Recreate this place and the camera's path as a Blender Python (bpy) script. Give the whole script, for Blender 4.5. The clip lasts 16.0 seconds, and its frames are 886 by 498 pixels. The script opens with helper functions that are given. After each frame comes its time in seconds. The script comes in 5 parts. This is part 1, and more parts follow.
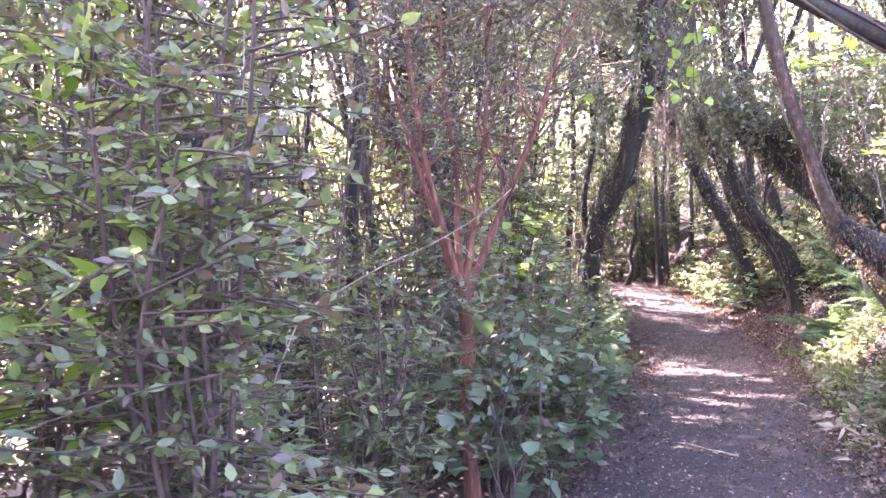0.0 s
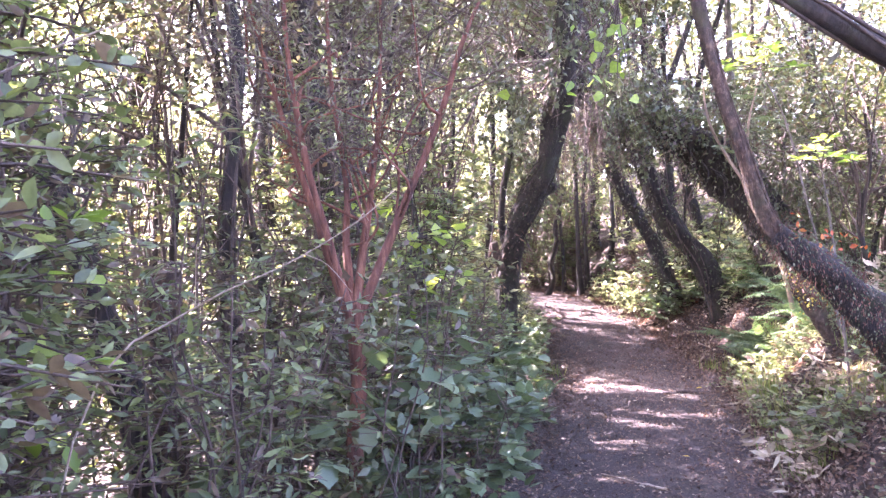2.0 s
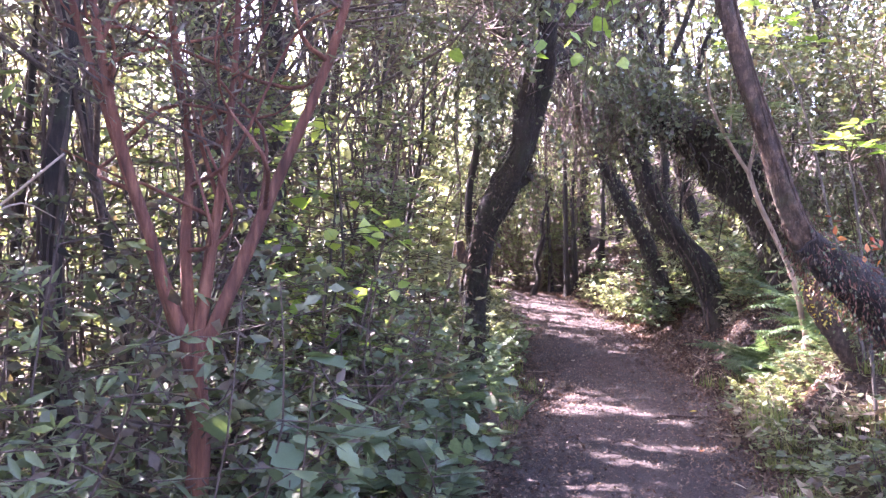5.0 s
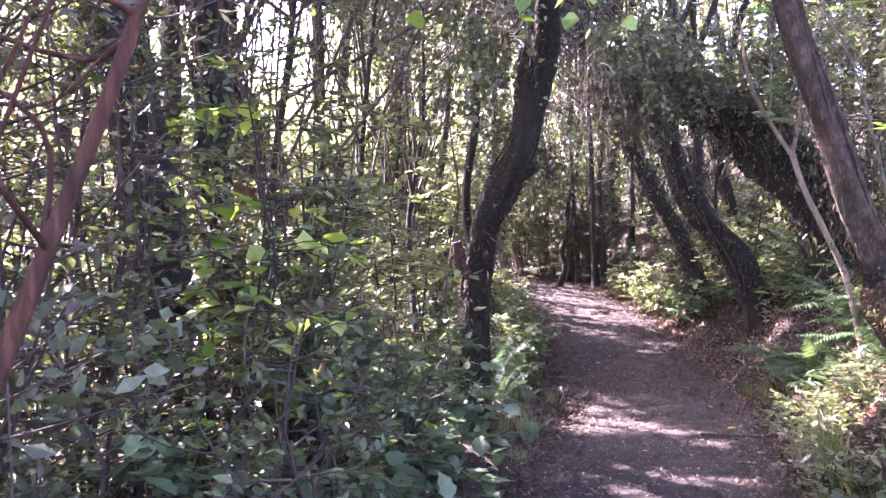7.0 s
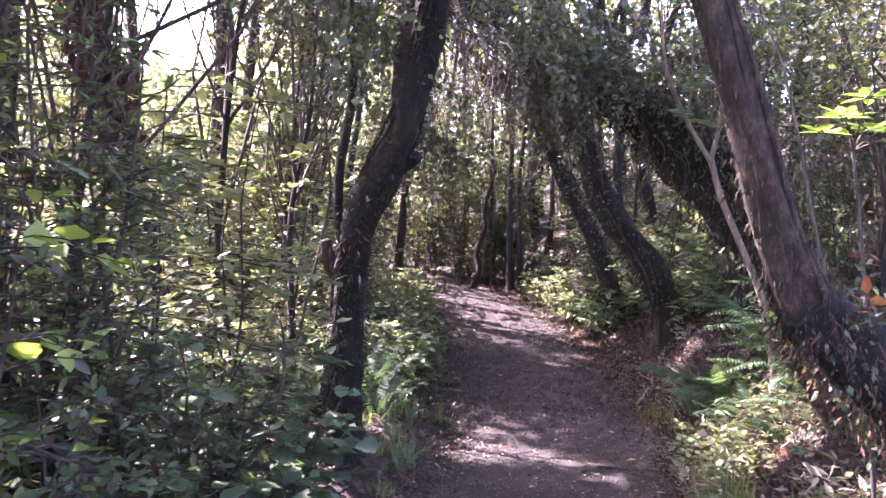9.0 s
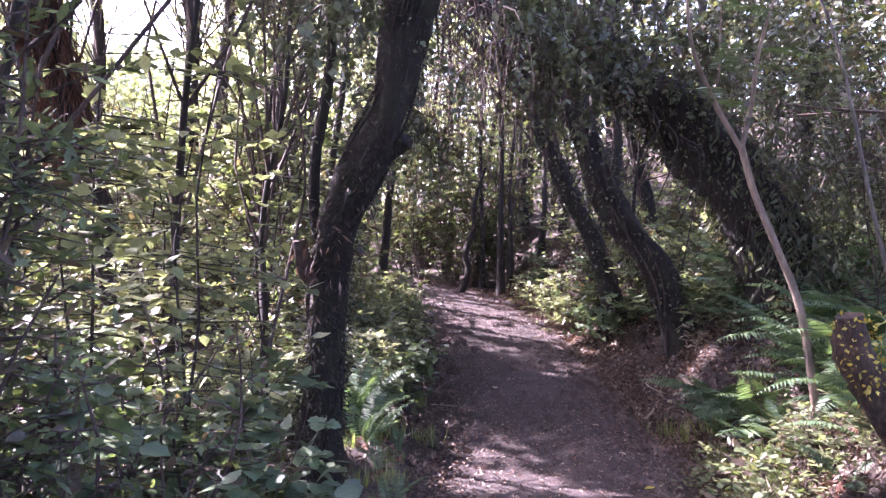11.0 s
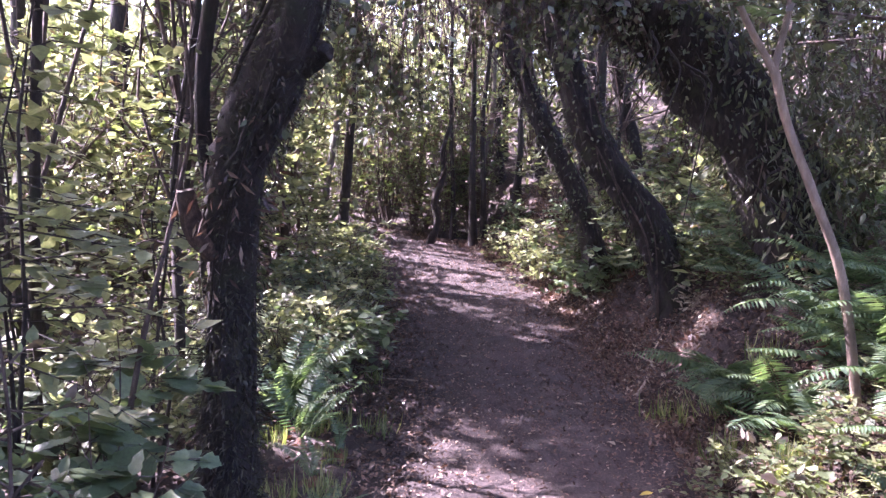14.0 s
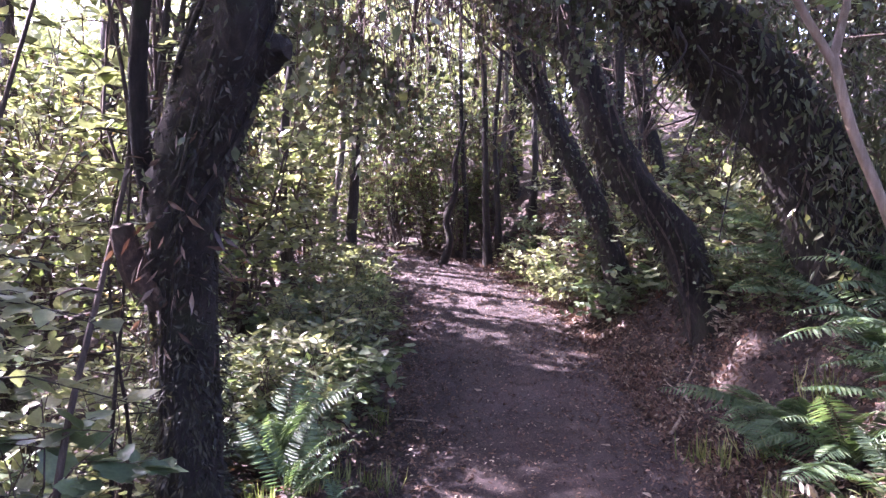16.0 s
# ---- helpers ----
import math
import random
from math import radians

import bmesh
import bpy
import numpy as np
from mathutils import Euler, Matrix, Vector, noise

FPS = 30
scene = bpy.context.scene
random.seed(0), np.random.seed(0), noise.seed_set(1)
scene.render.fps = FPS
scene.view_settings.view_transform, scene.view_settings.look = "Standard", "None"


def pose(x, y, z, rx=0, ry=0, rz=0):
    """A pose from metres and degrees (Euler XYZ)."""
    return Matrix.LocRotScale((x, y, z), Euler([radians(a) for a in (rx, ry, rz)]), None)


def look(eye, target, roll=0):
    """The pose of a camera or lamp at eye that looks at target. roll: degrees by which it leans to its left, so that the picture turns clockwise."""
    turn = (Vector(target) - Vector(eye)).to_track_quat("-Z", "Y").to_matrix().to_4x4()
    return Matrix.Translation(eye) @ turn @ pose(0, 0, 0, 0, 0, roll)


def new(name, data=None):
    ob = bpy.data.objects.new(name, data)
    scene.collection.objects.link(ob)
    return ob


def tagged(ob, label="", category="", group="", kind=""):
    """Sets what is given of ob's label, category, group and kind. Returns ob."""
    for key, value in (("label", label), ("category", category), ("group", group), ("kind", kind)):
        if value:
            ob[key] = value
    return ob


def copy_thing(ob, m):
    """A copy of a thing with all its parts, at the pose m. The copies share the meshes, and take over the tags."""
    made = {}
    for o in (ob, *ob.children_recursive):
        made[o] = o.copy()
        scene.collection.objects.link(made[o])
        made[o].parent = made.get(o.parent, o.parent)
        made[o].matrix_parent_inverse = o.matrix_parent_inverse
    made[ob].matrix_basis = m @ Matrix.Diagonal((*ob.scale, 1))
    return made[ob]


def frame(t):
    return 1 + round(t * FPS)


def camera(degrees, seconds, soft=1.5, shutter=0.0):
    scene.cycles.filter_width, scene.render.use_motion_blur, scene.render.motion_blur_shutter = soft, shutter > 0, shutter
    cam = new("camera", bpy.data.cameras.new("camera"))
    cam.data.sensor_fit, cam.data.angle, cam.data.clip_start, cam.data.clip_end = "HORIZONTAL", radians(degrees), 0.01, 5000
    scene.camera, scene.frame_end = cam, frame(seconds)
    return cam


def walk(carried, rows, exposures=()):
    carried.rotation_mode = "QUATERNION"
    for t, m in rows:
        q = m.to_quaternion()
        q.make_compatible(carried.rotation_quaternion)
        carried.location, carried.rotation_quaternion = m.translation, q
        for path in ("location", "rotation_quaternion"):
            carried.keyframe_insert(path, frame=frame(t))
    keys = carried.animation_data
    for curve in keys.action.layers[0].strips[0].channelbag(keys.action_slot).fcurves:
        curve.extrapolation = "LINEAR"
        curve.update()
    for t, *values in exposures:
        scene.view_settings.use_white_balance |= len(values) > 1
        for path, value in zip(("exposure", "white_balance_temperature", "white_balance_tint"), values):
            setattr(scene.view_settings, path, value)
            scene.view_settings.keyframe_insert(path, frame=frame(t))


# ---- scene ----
cam = camera(55.2, 16.0, soft=1.4, shutter=0.15)
PATH = [
    (0, (0.194, 0.091, 1.493), (0.158, 2.09, 1.494), -0.5),
    (0.5, (0.281, 0.215, 1.493), (0.267, 2.215, 1.483), 0.4),
    (1, (0.302, 0.336, 1.487), (0.322, 2.336, 1.481), 0.2),
    (1.5, (0.319, 0.588, 1.514), (0.396, 2.587, 1.539), 0.0),
    (2, (0.346, 0.774, 1.525), (0.49, 2.768, 1.543), -0.6),
    (2.5, (0.411, 0.957, 1.518), (0.55, 2.952, 1.508), -0.5),
    (3, (0.537, 1.173, 1.555), (0.654, 3.17, 1.561), 0.5),
    (3.5, (0.629, 1.319, 1.556), (0.74, 3.316, 1.562), 0.7),
    (4, (0.673, 1.513, 1.556), (0.79, 3.509, 1.572), 1.2),
    (4.5, (0.707, 1.771, 1.589), (0.852, 3.766, 1.618), 1.1),
    (5, (0.753, 1.954, 1.591), (0.911, 3.948, 1.591), 0.6),
    (5.2, (0.777, 2.047, 1.589), (0.925, 4.042, 1.584), 0.6),
    (7.5, (1.248, 3.094, 1.747), (1.307, 5.092, 1.706), -0.2),
    (8, (1.388, 3.344, 1.747), (1.427, 5.343, 1.719), 0.5),
    (8.5, (1.513, 3.528, 1.76), (1.609, 5.526, 1.736), 1.9),
    (9, (1.565, 3.692, 1.769), (1.803, 5.677, 1.719), 2.4),
    (9.2, (1.581, 3.748, 1.76), (1.868, 5.727, 1.723), 2.2),
    (11.3, (1.611, 4.595, 1.736), (1.88, 6.576, 1.689), 2.1),
    (11.5, (1.627, 4.658, 1.73), (1.865, 6.642, 1.665), 2.1),
    (12, (1.643, 4.816, 1.712), (1.846, 6.803, 1.614), 2.2),
    (12.5, (1.66, 5.079, 1.723), (1.915, 7.06, 1.616), 2.2),
    (13, (1.691, 5.258, 1.723), (2.017, 7.225, 1.577), 1.6),
    (13.5, (1.786, 5.446, 1.719), (2.119, 7.411, 1.552), 1.5),
    (14, (1.915, 5.657, 1.75), (2.25, 7.622, 1.581), 2.1),
    (14.5, (2.0, 5.788, 1.749), (2.329, 7.753, 1.575), 2.2),
    (15, (2.045, 5.927, 1.746), (2.354, 7.898, 1.599), 1.9),
    (15.5, (2.073, 6.141, 1.772), (2.369, 8.115, 1.653), 1.3),
    (16, (2.091, 6.284, 1.779), (2.384, 8.258, 1.645), 0.6),
]
walk(cam, [(t, look(eye, target, roll)) for t, eye, target, roll in PATH],
     exposures=[(0, 5.12, 6130, 46), (3, 4.76, 6080, 45), (5, 4.46, 6000, 45), (8, 4.12, 5920, 45), (9, 3.88, 5880, 44), (12.5, 3.68, 5740, 47), (16, 3.82, 5740, 48)])

# ---- world and sun ----
SUN_AZ, SUN_EL = radians(-54), radians(44)        # azimuth from +y towards +x
to_sun = Vector((math.sin(SUN_AZ) * math.cos(SUN_EL), math.cos(SUN_AZ) * math.cos(SUN_EL), math.sin(SUN_EL)))
world = bpy.data.worlds.new("world")
scene.world = world
world.use_nodes = True
wn = world.node_tree
sky = wn.nodes.new("ShaderNodeTexSky")
sky.sky_type, sky.sun_disc = "NISHITA", False
sky.sun_elevation, sky.sun_rotation = SUN_EL, SUN_AZ
sky.dust_density = 3.0
wn.links.new(sky.outputs[0], wn.nodes["Background"].inputs["Color"])
wn.nodes["Background"].inputs["Strength"].default_value = 0.15
sun = new("sun", bpy.data.lights.new("sun", "SUN"))
sun.data.energy, sun.data.angle, sun.data.color = 5.0, radians(0.6), (1.0, 0.95, 0.88)
sun.matrix_world = look(to_sun * 60, (0, 0, 0))


# ---- materials ----
def ramp_node(nt, stops):
    r = nt.nodes.new("ShaderNodeValToRGB")
    while len(r.color_ramp.elements) < len(stops):
        r.color_ramp.elements.new(0.5)
    for e, (p, c) in zip(r.color_ramp.elements, stops):
        e.position, e.color = p, (*c, 1)
    return r


def mat_base(name, rough):
    m = bpy.data.materials.new(name)
    m.use_nodes = True
    b = m.node_tree.nodes["Principled BSDF"]
    b.inputs["Roughness"].default_value = rough
    return m, m.node_tree, b


def noise_at(nt, scale, detail=6, rough=0.6, stretch=None):
    tc = nt.nodes.new("ShaderNodeTexCoord")
    n = nt.nodes.new("ShaderNodeTexNoise")
    n.inputs["Scale"].default_value, n.inputs["Detail"].default_value, n.inputs["Roughness"].default_value = scale, detail, rough
    if stretch:
        mp = nt.nodes.new("ShaderNodeMapping")
        mp.inputs["Scale"].default_value = stretch
        nt.links.new(tc.outputs["Object"], mp.inputs["Vector"])
        nt.links.new(mp.outputs["Vector"], n.inputs["Vector"])
    else:
        nt.links.new(tc.outputs["Object"], n.inputs["Vector"])
    return n


def mix_rgb(nt, fac, a, b, mode="MIX"):
    m = nt.nodes.new("ShaderNodeMix")
    m.data_type, m.blend_type = "RGBA", mode
    for sock, v in ((m.inputs[0], fac), (m.inputs[6], a), (m.inputs[7], b)):
        if isinstance(v, (int, float)):
            sock.default_value = v
        elif isinstance(v, tuple):
            sock.default_value = (*v, 1)
        else:
            nt.links.new(v, sock)
    return m.outputs[2]


def bump(nt, bsdf, height, strength, dist):
    b = nt.nodes.new("ShaderNodeBump")
    b.inputs["Strength"].default_value, b.inputs["Distance"].default_value = strength, dist
    nt.links.new(height, b.inputs["Height"])
    nt.links.new(b.outputs[0], bsdf.inputs["Normal"])


def bark_mat(name, dark, mid, light, stretch=(1, 1, 0.22), moss=None, rough=0.9):
    m, nt, b = mat_base(name, rough)
    n1 = noise_at(nt, 34, 8, 0.7, stretch)
    n2 = noise_at(nt, 2.6, 4, 0.6)
    r = ramp_node(nt, [(0.3, dark), (0.52, mid), (0.74, light)])
    nt.links.new(n1.outputs["Fac"], r.inputs[0])
    blot = ramp_node(nt, [(0.35, (0.55, 0.55, 0.55)), (0.65, (1.15, 1.1, 1.05))])
    nt.links.new(n2.outputs["Fac"], blot.inputs[0])
    col = mix_rgb(nt, 1.0, r.outputs[0], blot.outputs[0], "MULTIPLY")
    if moss:
        n3 = noise_at(nt, 5.5, 6, 0.7)
        f = ramp_node(nt, [(0.52, (0, 0, 0)), (0.66, (1, 1, 1))])
        nt.links.new(n3.outputs["Fac"], f.inputs[0])
        col = mix_rgb(nt, f.outputs[0], col, moss)
    nt.links.new(col, b.inputs["Base Color"])
    bump(nt, b, n1.outputs["Fac"], 0.9, 0.02)
    return m


def leaf_mat(name, a, b_, c, rough=0.42, through_light=0.35, glow=(1.2, 1.28, 0.6), withered=None):
    m, nt, b = mat_base(name, rough)
    geo = nt.nodes.new("ShaderNodeNewGeometry")
    r = ramp_node(nt, [(0.0, withered), (0.2, withered), (0.24, a), (0.6, b_), (1.0, c)] if withered else [(0.0, a), (0.5, b_), (1.0, c)])
    info = nt.nodes.new("ShaderNodeObjectInfo")
    both = nt.nodes.new("ShaderNodeMath")
    both.operation = "ADD"
    nt.links.new(geo.outputs["Random Per Island"], both.inputs[0])
    nt.links.new(info.outputs["Random"], both.inputs[1])
    wrap = nt.nodes.new("ShaderNodeMath")
    wrap.operation = "FRACT"
    nt.links.new(both.outputs[0], wrap.inputs[0])
    nt.links.new(wrap.outputs[0], r.inputs[0])
    n = noise_at(nt, 60, 3, 0.6)
    v = ramp_node(nt, [(0.3, (0.75, 0.75, 0.72)), (0.7, (1.15, 1.15, 1.1))])
    nt.links.new(n.outputs["Fac"], v.inputs[0])
    col = mix_rgb(nt, 1.0, r.outputs[0], v.outputs[0], "MULTIPLY")
    nt.links.new(col, b.inputs["Base Color"])
    t = nt.nodes.new("ShaderNodeBsdfTranslucent")
    tcol = mix_rgb(nt, 1.0, col, glow, "MULTIPLY")
    nt.links.new(tcol, t.inputs["Color"])
    mx = nt.nodes.new("ShaderNodeMixShader")
    mx.inputs[0].default_value = through_light
    nt.links.new(b.outputs[0], mx.inputs[1])
    nt.links.new(t.outputs[0], mx.inputs[2])
    nt.links.new(mx.outputs[0], nt.nodes["Material Output"].inputs["Surface"])
    return m


def soil_mat(name, stops, fine=38, coarse=1.3, tint=(0.75, 1.15), depth=0.02):
    m, nt, b = mat_base(name, 0.95)
    n1 = noise_at(nt, fine, 10, 0.75)
    n2 = noise_at(nt, coarse, 5, 0.6)
    r = ramp_node(nt, stops)
    nt.links.new(n1.outputs["Fac"], r.inputs[0])
    g = ramp_node(nt, [(0.3, (tint[0],) * 3), (0.7, (tint[1], tint[1] * 0.97, tint[1] * 0.95))])
    nt.links.new(n2.outputs["Fac"], g.inputs[0])
    nt.links.new(mix_rgb(nt, 1.0, r.outputs[0], g.outputs[0], "MULTIPLY"), b.inputs["Base Color"])
    bump(nt, b, n1.outputs["Fac"], 0.8, depth)
    return m


M_DIRT = soil_mat("trodden_earth", [(0.34, (0.014, 0.009, 0.008)), (0.5, (0.038, 0.025, 0.022)), (0.66, (0.125, 0.085, 0.074))], 70, 1.4, (0.6, 1.25), 0.03)
M_SOIL = soil_mat("forest_soil", [(0.3, (0.018, 0.012, 0.009)), (0.5, (0.046, 0.031, 0.024)), (0.72, (0.12, 0.085, 0.062))], 30, 0.9, (0.6, 1.2), 0.04)
M_BARK_DARK = bark_mat("dark_mossy_bark", (0.01, 0.007, 0.006), (0.028, 0.02, 0.016), (0.068, 0.05, 0.038), moss=(0.028, 0.03, 0.014))
M_BARK_BROWN = bark_mat("brown_flaking_bark", (0.018, 0.01, 0.007), (0.072, 0.043, 0.028), (0.21, 0.135, 0.088), stretch=(1, 1, 0.6), moss=(0.05, 0.042, 0.02))
M_BARK_RED = bark_mat("reddish_peeling_bark", (0.045, 0.017, 0.011), (0.13, 0.05, 0.03), (0.29, 0.135, 0.08), stretch=(1, 1, 0.12))
M_BARK_GREY = bark_mat("grey_bark", (0.05, 0.042, 0.036), (0.12, 0.1, 0.085), (0.24, 0.21, 0.18), moss=(0.07, 0.08, 0.04))
M_BARK_PALE = bark_mat("pale_smooth_bark", (0.17, 0.12, 0.088), (0.27, 0.2, 0.15), (0.37, 0.29, 0.225), rough=0.7)
M_TWIG = bark_mat("twig_bark", (0.035, 0.024, 0.019), (0.085, 0.06, 0.048), (0.18, 0.135, 0.105))
M_DRY = bark_mat("dry_twig", (0.2, 0.15, 0.11), (0.32, 0.26, 0.2), (0.45, 0.38, 0.3))
M_ROOT = bark_mat("red_brown_root_fringe", (0.06, 0.025, 0.015), (0.16, 0.07, 0.045), (0.34, 0.18, 0.11))
M_WOOD = bark_mat("cut_wood", (0.14, 0.1, 0.07), (0.25, 0.19, 0.14), (0.36, 0.3, 0.22))
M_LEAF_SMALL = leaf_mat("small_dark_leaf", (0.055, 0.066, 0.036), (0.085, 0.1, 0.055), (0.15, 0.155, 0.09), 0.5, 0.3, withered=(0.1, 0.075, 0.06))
M_LEAF_HEDGE = leaf_mat("hedge_leaf", (0.075, 0.098, 0.052), (0.12, 0.15, 0.075), (0.2, 0.24, 0.115), 0.45, 0.42, withered=(0.12, 0.088, 0.068))
M_LEAF_BROAD = leaf_mat("broad_grey_green_leaf", (0.085, 0.12, 0.07), (0.115, 0.16, 0.092), (0.16, 0.205, 0.11), 0.38, 0.32)
M_LEAF_BRIGHT = leaf_mat("bright_green_leaf", (0.14, 0.22, 0.05), (0.21, 0.31, 0.07), (0.32, 0.38, 0.11), 0.42, 0.48)
# sunlight on foliage is put into this paler colour
M_LEAF_LIT = leaf_mat("sun_tinted_leaf", (0.12, 0.14, 0.075), (0.2, 0.225, 0.12), (0.33, 0.34, 0.19), 0.42, 0.48, (1.12, 1.15, 0.78))
M_LEAF_FINE = leaf_mat("fine_brownish_foliage", (0.085, 0.062, 0.05), (0.11, 0.1, 0.066), (0.15, 0.165, 0.085), 0.5, 0.32, (1.15, 1.1, 0.75))
M_LEAF_CANOPY = leaf_mat("canopy_leaf", (0.06, 0.07, 0.042), (0.1, 0.115, 0.065), (0.16, 0.175, 0.1), 0.42, 0.28)
M_LEAF_FERN = leaf_mat("fern_green", (0.075, 0.125, 0.075), (0.11, 0.17, 0.095), (0.15, 0.21, 0.11), 0.45, 0.4)
M_LEAF_GRASS = leaf_mat("grass_green", (0.1, 0.13, 0.05), (0.17, 0.21, 0.08), (0.3, 0.3, 0.15), 0.45, 0.4)
M_LEAF_DEAD = leaf_mat("dead_brown_leaf", (0.04, 0.021, 0.015), (0.09, 0.05, 0.033), (0.22, 0.145, 0.1), 0.55, 0.15, (1.2, 0.9, 0.6))
M_LEAF_DRY = leaf_mat("straw_coloured_leaf", (0.2, 0.15, 0.11), (0.3, 0.24, 0.175), (0.43, 0.37, 0.28), 0.6, 0.2, (1.1, 1.0, 0.7))
M_LEAF_YELLOW = leaf_mat("yellow_leaf", (0.45, 0.33, 0.05), (0.55, 0.42, 0.08), (0.5, 0.45, 0.14), 0.5, 0.4, (1.1, 1.0, 0.4))
M_LEAF_RUST = leaf_mat("rust_orange_leaf", (0.3, 0.07, 0.03), (0.42, 0.13, 0.04), (0.5, 0.22, 0.06), 0.55, 0.35, (1.2, 0.8, 0.4))
M_MOSS = leaf_mat("hanging_moss", (0.02, 0.019, 0.013), (0.034, 0.031, 0.02), (0.06, 0.054, 0.03), 0.8, 0.15)


# ---- geometry helpers ----
rng = np.random.default_rng(7)


class Geo:
    """Gathers vertices and faces, and turns them into one mesh."""

    def __init__(self):
        self.v, self.f, self.n = [], [], 0

    def add(self, verts, faces):
        self.v.append(np.asarray(verts, float).reshape(-1, 3))
        self.f.append(np.asarray(faces, int) + self.n)
        self.n += len(self.v[-1])

    def mesh(self, name, mat, smooth=False, origin=(0, 0, 0)):
        me = bpy.data.meshes.new(name)
        if self.n:
            v = np.concatenate(self.v) - np.asarray(origin)
            me.vertices.add(len(v))
            me.vertices.foreach_set("co", v.astype(np.float32).ravel())
            loops = np.concatenate([f.ravel() for f in self.f])
            totals = np.concatenate([np.full(len(f), f.shape[1]) for f in self.f])
            me.loops.add(len(loops))
            me.loops.foreach_set("vertex_index", loops.astype(np.int32))
            me.polygons.add(len(totals))
            me.polygons.foreach_set("loop_start", np.r_[0, np.cumsum(totals)[:-1]].astype(np.int32))
            if smooth:
                me.polygons.foreach_set("use_smooth", np.ones(len(totals), bool))
            me.update(calc_edges=True)
        me.materials.append(mat)
        return me


def part(name, data, parent, label=""):
    ob = new(name, data)
    ob.parent = parent
    if label:
        tagged(ob, label)
    return ob


def thing(name, place, label, category, group="", kind=""):
    e = new(name)
    e.location = place
    e.empty_display_size = 0.1
    return tagged(e, label, category, group, kind)


def unit(a):
    a = np.asarray(a, float)
    return a / np.maximum(np.linalg.norm(a, axis=-1, keepdims=True), 1e-9)


def spline(points, n):
    """n points on a smooth curve through the given ones (rows of x, y, z and more)."""
    p = np.asarray(points, float)
    p = np.vstack([2 * p[0] - p[1], p, 2 * p[-1] - p[-2]])
    u = np.linspace(0, len(p) - 3 - 1e-6, n)
    k, t = u.astype(int), (u % 1)[:, None]
    a, b, c, d = p[k], p[k + 1], p[k + 2], p[k + 3]
    return 0.5 * (2 * b + (c - a) * t + (2 * a - 5 * b + 4 * c - d) * t ** 2 + (3 * b - a - 3 * c + d) * t ** 3)


def tube(geo, line, sides=5, knots=0.0, ridges=0, seed=0, cap=True):
    """A tube along rows of x, y, z, radius; knots and ridges make it uneven."""
    line = np.asarray(line, float)
    p, r = line[:, :3], line[:, 3]
    d = unit(np.gradient(p, axis=0))
    ref = np.array([0.0, 0.0, 1.0]) if abs(d[0, 2]) < 0.9 else np.array([1.0, 0.0, 0.0])
    a = unit(np.cross(d, ref))
    b = np.cross(d, a)
    ang = np.linspace(0, 2 * math.pi, sides, endpoint=False)
    rad = np.repeat(r[:, None], sides, 1)
    if knots:
        g = np.random.default_rng(seed)
        s = np.cumsum(np.r_[0, np.linalg.norm(np.diff(p, axis=0), axis=1)])[:, None]
        for _ in range(6):
            k, w, ph = g.integers(1, 5), g.uniform(1.5, 9), g.uniform(0, 6.28)
            rad = rad * (1 + knots * 0.4 * np.sin(k * ang[None] + w * s + ph))
        rad = rad * (1 + knots * 0.5 * g.normal(size=rad.shape).clip(-2, 2) * 0.4)
        if ridges:
            rad = rad * (1 + 0.5 * knots * np.abs(np.sin(ridges * ang[None] * 0.5 + 1.3 * np.sin(3 * s) + g.uniform(0, 6))))
    v = p[:, None] + rad[..., None] * (np.cos(ang)[None, :, None] * a[:, None] + np.sin(ang)[None, :, None] * b[:, None])
    n = len(p)
    i, j = np.meshgrid(np.arange(n - 1), np.arange(sides), indexing="ij")
    k = (j + 1) % sides
    f = np.stack([i * sides + j, i * sides + k, (i + 1) * sides + k, (i + 1) * sides + j], -1).reshape(-1, 4)
    geo.add(v.reshape(-1, 3), f)
    if cap and sides > 4:
        c = (n - 1) * sides
        ring = v[-1]
        geo.add(np.vstack([ring, ring.mean(0)]), [(q, (q + 1) % sides, sides) for q in range(sides)])


def outline_leaf(half, fold=0.12, droop=0.1):
    """A leaf of length 1 along y from the half widths at its stations: two halves folded along the rib."""
    ys = np.linspace(0, 1, len(half) + 2)
    rib = [(0, 0, 0), (0, 1, -droop)]
    left = [(-w, y, fold * w - droop * y) for w, y in zip(half, ys[1:-1])]
    right = [(w, y, fold * w - droop * y) for w, y in zip(half, ys[1:-1])]
    k = len(half)
    return np.array(rib + left + right), np.array([(0, 1, *range(k + 1, 1, -1)), (0, *range(k + 2, 2 * k + 2), 1)])


